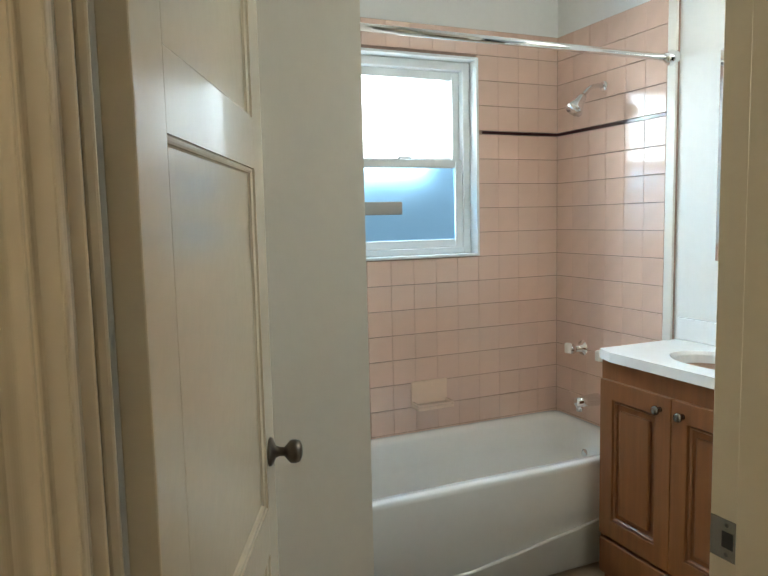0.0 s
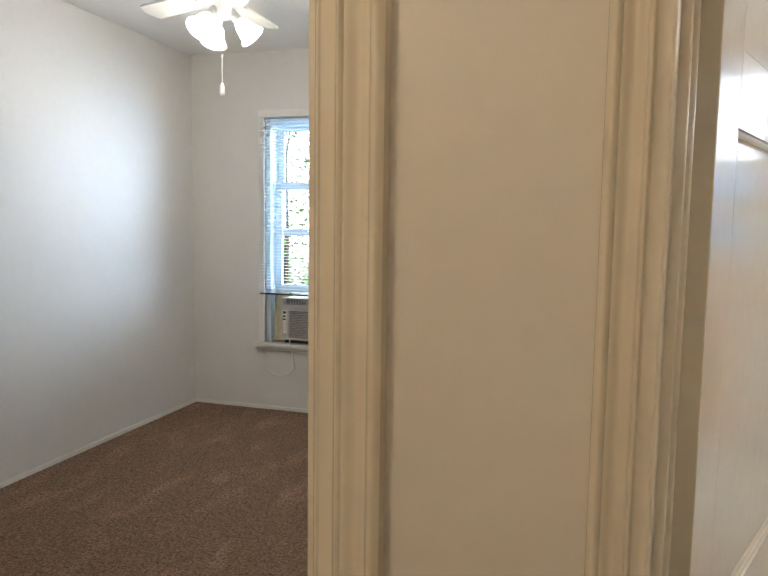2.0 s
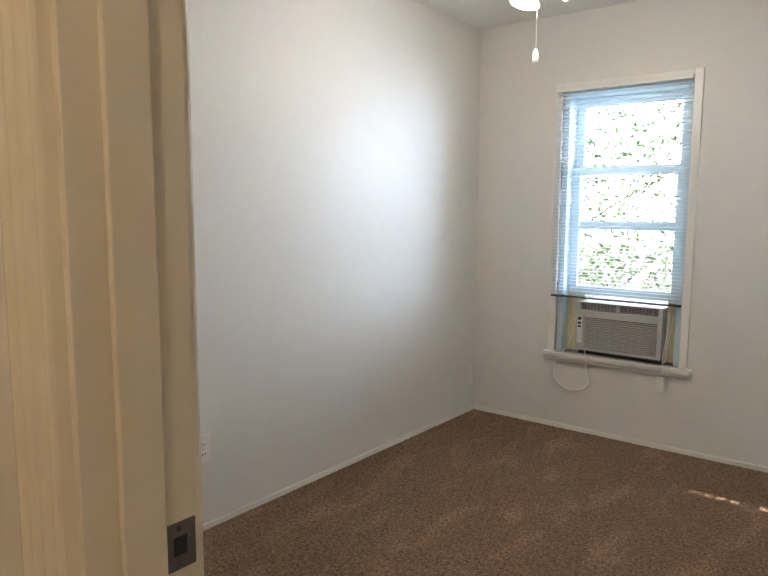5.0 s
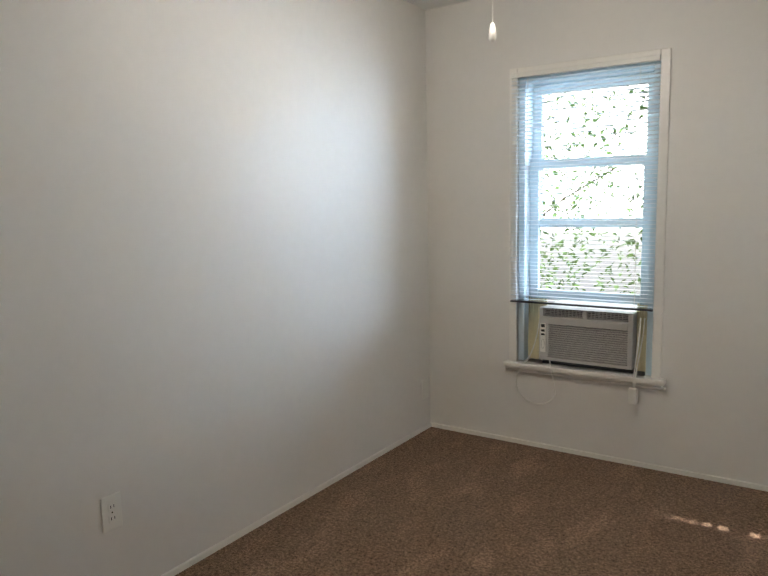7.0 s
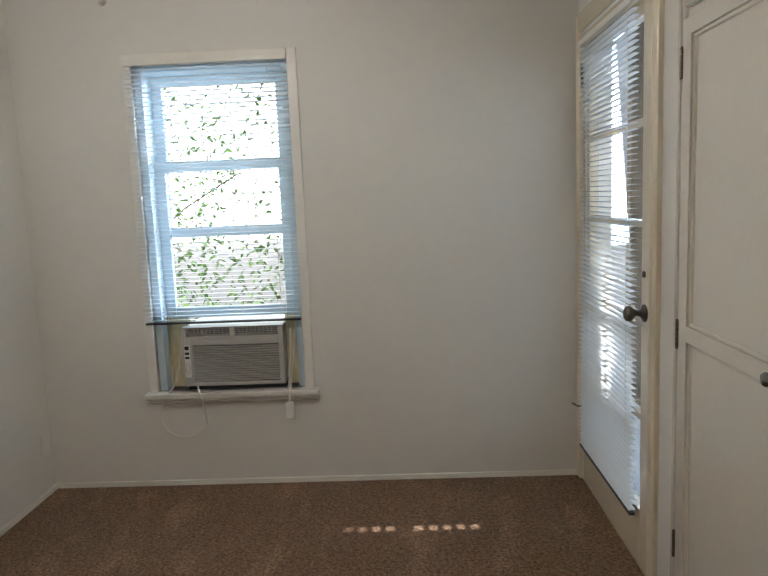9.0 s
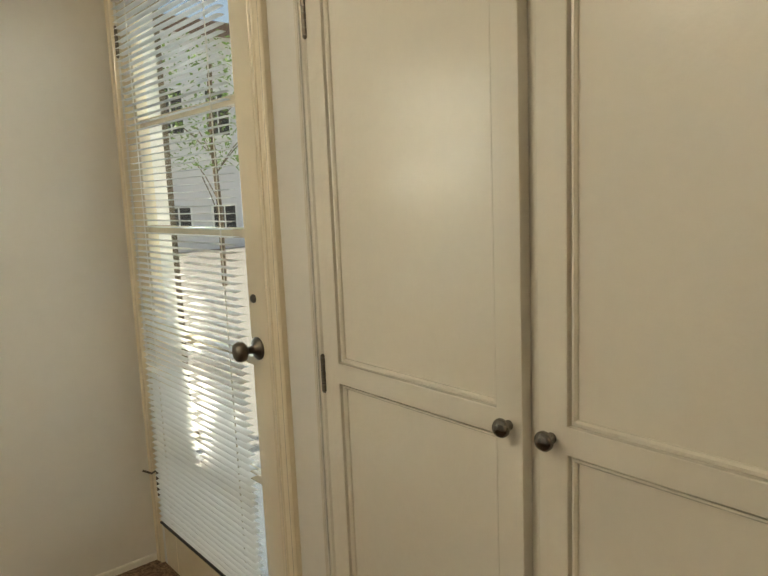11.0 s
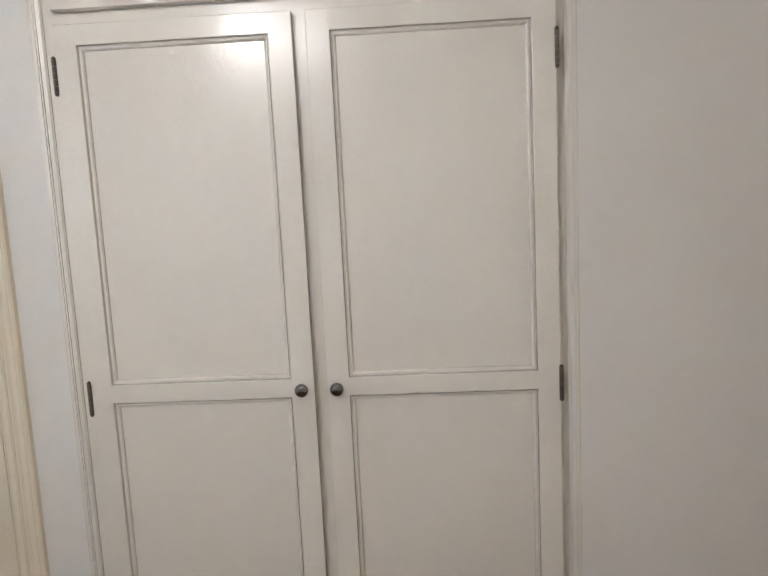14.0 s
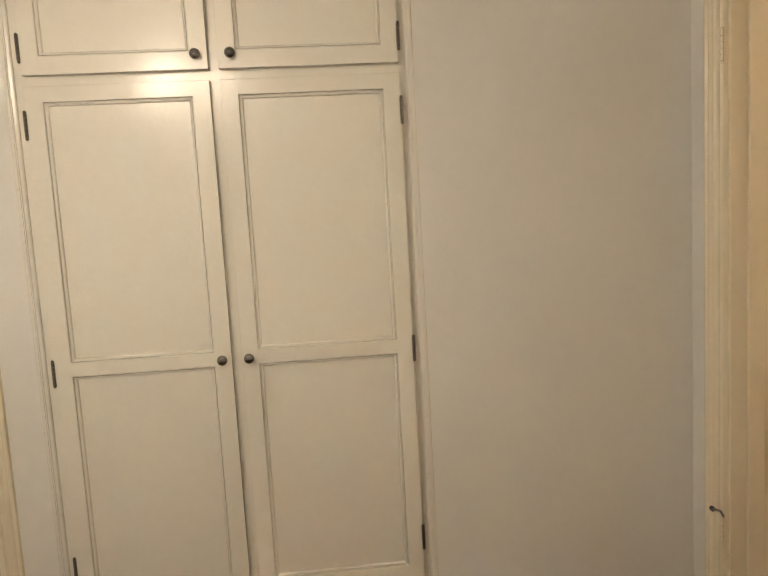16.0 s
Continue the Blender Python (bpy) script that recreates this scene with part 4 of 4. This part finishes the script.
def bath_window():
    w = tagged(new("window_2"), "white vinyl bathroom window with frosted panes", "window", kind="structure")
    y = BY1 + 0.055
    part("reveal", boxes((VX0, VX0 + 0.012, BY1 - 0.012, BY1 + 0.12, VZ0, VZ1), (VX1 - 0.012, VX1, BY1 - 0.012, BY1 + 0.12, VZ0, VZ1), (VX0 + 0.012, VX1 - 0.012, BY1 - 0.012, BY1 + 0.12, VZ1 - 0.012, VZ1),
                         (VX0 + 0.012, VX1 - 0.012, BY1 - 0.016, BY1 + 0.12, VZ0, VZ0 + 0.012), bevel=0.002), VINYLW, w, "pale blue-white tiled reveal")
    a, b = VX0 + 0.013, VX1 - 0.013
    f = 0.035
    part("window_frame", boxes((a, a + f, y - 0.01, y + 0.05, VZ0 + 0.013, VZ1 - 0.013), (b - f, b, y - 0.01, y + 0.05, VZ0 + 0.013, VZ1 - 0.013), (a + f, b - f, y - 0.01, y + 0.05, VZ1 - 0.05, VZ1 - 0.013),
                               (a + f, b - f, y - 0.01, y + 0.05, VZ0 + 0.013, VZ0 + 0.04), bevel=0.003), VINYLW, w)
    zm = 1.60
    for nm, yy, z0, z1 in (("upper_sash", y + 0.022, zm - 0.01, VZ1 - 0.051), ("lower_sash", y - 0.002, VZ0 + 0.041, zm + 0.018)):
        s = 0.036
        fr = part(nm, boxes((a + f, a + f + s, yy, yy + 0.02, z0, z1), (b - f - s, b - f, yy, yy + 0.02, z0, z1), (a + f + s, b - f - s, yy, yy + 0.02, z0, z0 + s), (a + f + s, b - f - s, yy, yy + 0.02, z1 - s, z1), bevel=0.003), VINYLW, w)
        p = part("pane", boxes((a + f + s, b - f - s, yy + 0.008, yy + 0.012, z0 + s, z1 - s)), FROST_BLUE if nm == "lower_sash" else FROST, fr, "frosted pane")
        p.visible_shadow = False
    part("sash_lock", boxes((1.39, 1.45, y - 0.016, y + 0.0, zm + 0.018, zm + 0.03), bevel=0.003), VINYLW, w)


def bath_fittings():
    r = empty("shower_rod", pose(0, 0, 0), "chrome shower curtain rod across the tub", "shower rod")
    part("rod", lathe([(0.0125, 0.92), (0.0125, BX1 - 0.012)], 20, "x", None, (0, 1.60, 1.935)), CHROME, r, "", True)
    part("flange", lathe([(0.014, BX1 - 0.045), (0.02, BX1 - 0.03), (0.034, BX1 - 0.008), (0.034, BX1)], 24, "x", None, (0, 1.60, 1.935)), CHROME, r, "", True)
    s = empty("shower", pose(BX1, 1.96, 1.90), "chrome shower head on a bent arm", "shower head")
    part("flange", lathe([(0.028, -0.003), (0.024, -0.010), (0.01, -0.014)], 20, "x"), CHROME, s, "", True)
    part("arm", tube(bezier((0, 0, 0), (-0.07, 0, 0.005), (-0.09, 0, -0.01), (-0.125, 0, -0.05)), 0.009, 10), CHROME, s, "", True)
    hd = part("head", lathe([(0.012, 0.03), (0.018, 0.015), (0.026, -0.02), (0.036, -0.045), (0.036, -0.056), (0.0, -0.058)], 24), CHROME, s, "", True)
    hd.matrix_local = Matrix.Translation((-0.135, 0, -0.065)) @ Matrix.Rotation(radians(38), 4, "Y")
    for nm, y in (("hot", 2.08), ("cold", 1.88)):
        v = empty("tub_valve", pose(BX1, y, 0.76), "chrome tub valve with white lever handle", "tap")
        part("flange", lathe([(0.036, -0.003), (0.033, -0.012), (0.017, -0.02), (0.014, -0.06)], 24, "x"), CHROME, v, "", True)
        part("handle", lathe([(0.018, -0.058), (0.022, -0.066), (0.022, -0.085), (0.012, -0.092), (0, -0.093)], 16, "x"), CHROME, v, "", True)
        part("lever", boxes((-0.105, -0.08, -0.014, 0.014, -0.016, 0.03), bevel=0.006), PLASTIC, v, "white handle")
    sp = empty("tub_spout", pose(BX1, 1.98, 0.545), "chrome tub spout on the tiled wall", "tap")
    part("spout", lathe([(0.03, -0.003), (0.028, -0.02), (0.025, -0.09), (0.022, -0.125), (0.012, -0.132), (0, -0.133)], 24, "x"), CHROME, sp, "", True)
    part("outlet", lathe([(0.014, -0.04), (0.016, 0.0)], 14, "z", None, (-0.11, 0, 0)), CHROME, sp, "", True)
    sd = empty("soap_dish", pose(1.485, BY1 - 0.012, 0.60), "pink ceramic soap dish set in the tile", "soap dish")
    part("back_plate", boxes((-0.088, 0.088, -0.012, 0.0, -0.06, 0.055), bevel=0.005), DISH, sd)
    part("tray", boxes((-0.088, 0.088, -0.075, -0.008, -0.062, -0.046), (-0.088, -0.076, -0.075, -0.008, -0.046, -0.034), (0.076, 0.088, -0.075, -0.008, -0.046, -0.034), (-0.076, 0.076, -0.075, -0.065, -0.046, -0.036), bevel=0.004), DISH, sd)
    tb = empty("towel_bar", pose(0.918, 1.60, 1.395), "white plastic towel bar end on the wing wall", "towel bar")
    part("bar", boxes((0.0, 0.135, -0.02, -0.005, -0.02, 0.02), bevel=0.003), ACGREY, tb)
    mc = empty("medicine_cabinet", pose(BX1, 1.12, 1.55), "mirrored medicine cabinet with thin metal frame", "mirror")
    part("frame", boxes((-0.03, 0, -0.25, -0.235, -0.36, 0.36), (-0.03, 0, 0.235, 0.25, -0.36, 0.36), (-0.03, 0, -0.235, 0.235, -0.36, -0.345), (-0.03, 0, -0.235, 0.235, 0.345, 0.36), bevel=0.002), CHROME, mc)
    part("mirror_glass", boxes((-0.025, -0.002, -0.235, 0.235, -0.345, 0.345)), MIRROR, mc)
    vl = empty("vanity_light", pose(BX1, 1.12, 2.12), "chrome vanity light with lit bulb", "lamp")
    part("backplate", boxes((-0.025, 0, -0.2, 0.2, -0.05, 0.05), bevel=0.004), CHROME, vl)
    for y in (-0.12, 0.12):
        part("bulb", lathe([(0.014, -0.025), (0.03, -0.05), (0.04, -0.08), (0.03, -0.11), (0, -0.12)], 18, "x", None, (0, y, 0)), SHADE, vl, "lit globe bulb", True)


bath_door()
bathtub()
vanity()
bath_window()
bath_fittings()


# hall lamp over the hall
hl = empty("hall_ceiling_light", pose(-0.55, -0.75, CZ), "warm flush glass ceiling light in the hall", "lamp")
part("base", lathe([(0.13, 0), (0.13, -0.02), (0.12, -0.025)], 28), PLASTIC, hl, "", True)
part("diffuser", lathe([(0.12, -0.025), (0.115, -0.06), (0.08, -0.09), (0, -0.10)], 28), glow_material("warm_glass", (1.0, 0.8, 0.55), 2.0), hl, "", True)


# ---- outside ----
def outside():
    tagged(obj("ground", boxes((-60, 80, YW + 0.2, 120, -0.3, -0.16), (BX1 + 0.2, 80, -60, YW + 0.2, -0.3, -0.16), (0.14, BX1 + 0.2, BY1 + 0.14, YW + 0.2, -0.3, -0.16)), GROUND), "pale concrete yard", "ground", kind="structure")
    # glowing sheets added as blown-out daylight, also mirrored in the closet gloss
    tagged(obj("backdrop", boxes((-45, -0.5, 30, 30.1, -0.3, 18), (-45, -44.9, 4, 30, -0.3, 18)), glow_material("backdrop_glow", (1.0, 1.0, 0.92), 3.6)), "glowing sheets standing in for overbright daylight outside", "backdrop", kind="structure")
    h = empty("neighbour_house", pose(9, 20, -0.16), "white painted two-storey neighbour house with dark windows", "house")
    part("wall", boxes((-7, 9, 0, 6, 0, 6.2)), SIDING, h, "white painted wall")
    part("roof", boxes((-7.5, 9.5, -0.5, 6.5, 6.2, 6.5)), ROOF, h)
    for z0, z1 in ((0.45, 1.35), (3.3, 4.7)):
        for k in range(10):
            x = -6.1 + 1.45 * k
            w = part("window", boxes((x - 0.42, x + 0.42, -0.06, 0.0, z0, z1)), VINYLW, h)
            part("pane", boxes((x - 0.35, x - 0.03, -0.075, -0.055, z0 + 0.08, z1 - 0.08)), DARK, w)
            part("pane", boxes((x + 0.03, x + 0.35, -0.075, -0.055, z0 + 0.08, z1 - 0.08)), DARK, w)
    post = empty("porch_post", pose(0.71, 5.2, -0.16), "dark stained square porch post in the yard", "post")
    part("shaft", boxes((-0.045, 0.045, -0.045, 0.045, 0.1, 3.0), bevel=0.006), BARK, post)
    part("foot", boxes((-0.07, 0.07, -0.07, 0.07, 0, 0.1), bevel=0.008), BARK, post)
    def tree(x, y, hgt, spread, leaves, base, seed, size=1.0, gap=None):
        rng = random.Random(seed)
        t = empty("tree", pose(x, y, -0.16), "leafy green tree outside, seen or added for shade", "tree", "garden trees")
        bm = tube([(0, 0, 0), (0.03, 0.02, hgt * 0.3), (-0.02, 0.03, hgt * 0.6), (0.02, 0, hgt * 0.9)], 0.045 * size, 8)
        for k in range(7):
            a = rng.uniform(0, 6.28)
            z = hgt * rng.uniform(0.25, 0.7)
            tube([(0, 0, z), (spread * 0.4 * math.cos(a), spread * 0.4 * math.sin(a), z + 0.4), (spread * 0.8 * math.cos(a), spread * 0.8 * math.sin(a), z + 0.7)], 0.010, 6, bm)
        part("trunk", bm, BARK, t)
        verts, faces = [], []
        for k in range(leaves):
            a, r = rng.uniform(0, 6.28), spread * math.sqrt(rng.random())
            z = base + (hgt - base) * rng.random()
            c = Vector((r * math.cos(a), r * math.sin(a), z))
            # leaves left out along the sun's line to the blind slit
            if gap and abs(y + c.y - gap[0]) < gap[2] and abs((c.z - 0.16) - gap[1] - 1.0375 * (x + c.x)) < gap[3]:
                continue
            q = Euler((rng.uniform(-1, 1), rng.uniform(-1, 1), rng.uniform(0, 6.28))).to_matrix()
            s = size * rng.uniform(0.03, 0.07)
            i = len(verts)
            for p in ((-s, 0, 0), (0, -s * 0.45, 0.01), (s, 0, 0), (0, s * 0.45, 0.01)):
                verts.append(tuple(c + q @ Vector(p)))
            faces.append((i, i + 1, i + 2, i + 3))
        me = bpy.data.meshes.new("crown")
        me.from_pydata(verts, [], faces)
        me.materials.append(LEAF)
        cr = new("crown", me)
        cr.parent = t
    tree(-3.4, 6.8, 4.4, 1.3, 5200, 0.0, 1, 0.75)
    tree(-1.0, 8.0, 4.8, 1.5, 4800, 0.0, 2, 0.75)
    tree(4.5, 12.0, 4.2, 0.9, 900, 2.0, 3)
    # unseen tree added to keep sun off the door blind, except through its gap
    tree(3.7, 3.62, 7.6, 1.7, 9000, 3.2, 5, 2.0, gap=(3.23, 0.95, 0.11, 0.36))


outside()


# ---- tiles ----
def tiles():
    s, g, t = 0.108, 0.0022, 0.007
    def mesh(axis):
        h, k = (s - 0.0028) / 2, (s - 0.0007) / 2
        bm = boxes((-k, k, -t, 0, -h, h)) if axis == "y" else boxes((-t, 0, -k, k, -h, h))
        bmesh.ops.bevel(bm, geom=list(bm.edges), offset=0.0009, segments=1, affect="EDGES")
        me = bpy.data.meshes.new("tile")
        bm.to_mesh(me)
        bm.free()
        me.materials.append(TILE)
        return me
    rows = [1.727 - s / 2 - i * s for i in range(13)] + [1.742 + s / 2 + i * s for i in range(4)]
    back, right = bpy.data.objects["wall_bath_back"], bpy.data.objects["wall_bath_right"]
    part("grout_bed", boxes((0.66, VX0, BY1 - 0.005, BY1 - 0.001, 0.38, 2.175), (VX1, BX1 - 0.001, BY1 - 0.005, BY1 - 0.001, 0.38, 2.175), (VX0, VX1, BY1 - 0.005, BY1 - 0.001, 0.38, VZ0), (VX0, VX1, BY1 - 0.005, BY1 - 0.001, VZ1, 2.175)), GROUT, back)
    part("grout_bed", boxes((BX1 - 0.005, BX1 - 0.001, 1.57, BY1 - 0.005, 0.38, 2.175)), GROUT, right)
    my, mx = mesh("y"), mesh("x")
    for z in rows:
        for c in range(14):
            x = BX1 - 0.010 - s / 2 - c * s
            if VX0 - 0.03 < x < VX1 + 0.03 and VZ0 - 0.03 < z < VZ1 + 0.03:
                continue
            o = new("tile", my)
            o.parent = back
            o.location = (x, BY1 - 0.004, z)
        for c in range(6):
            o = new("tile", mx)
            o.parent = right
            o.location = (BX1 - 0.004, BY1 - 0.012 - s / 2 - c * s, z)
    part("liner", boxes((VX1 + 0.02, BX1 - 0.01, BY1 - 0.011, BY1 - 0.004, 1.7285, 1.7405), bevel=0.001), LINER, back, "dark maroon liner tile")
    part("liner", boxes((BX1 - 0.011, BX1 - 0.004, 1.62, BY1 - 0.011, 1.7285, 1.7405), bevel=0.001), LINER, right, "dark maroon liner tile")
    part("edge_trim", boxes((BX1 - 0.014, BX1 - 0.001, 1.575, 1.617, 0.40, 2.3), bevel=0.003), BASE, right, "white edge trim board")


tiles()
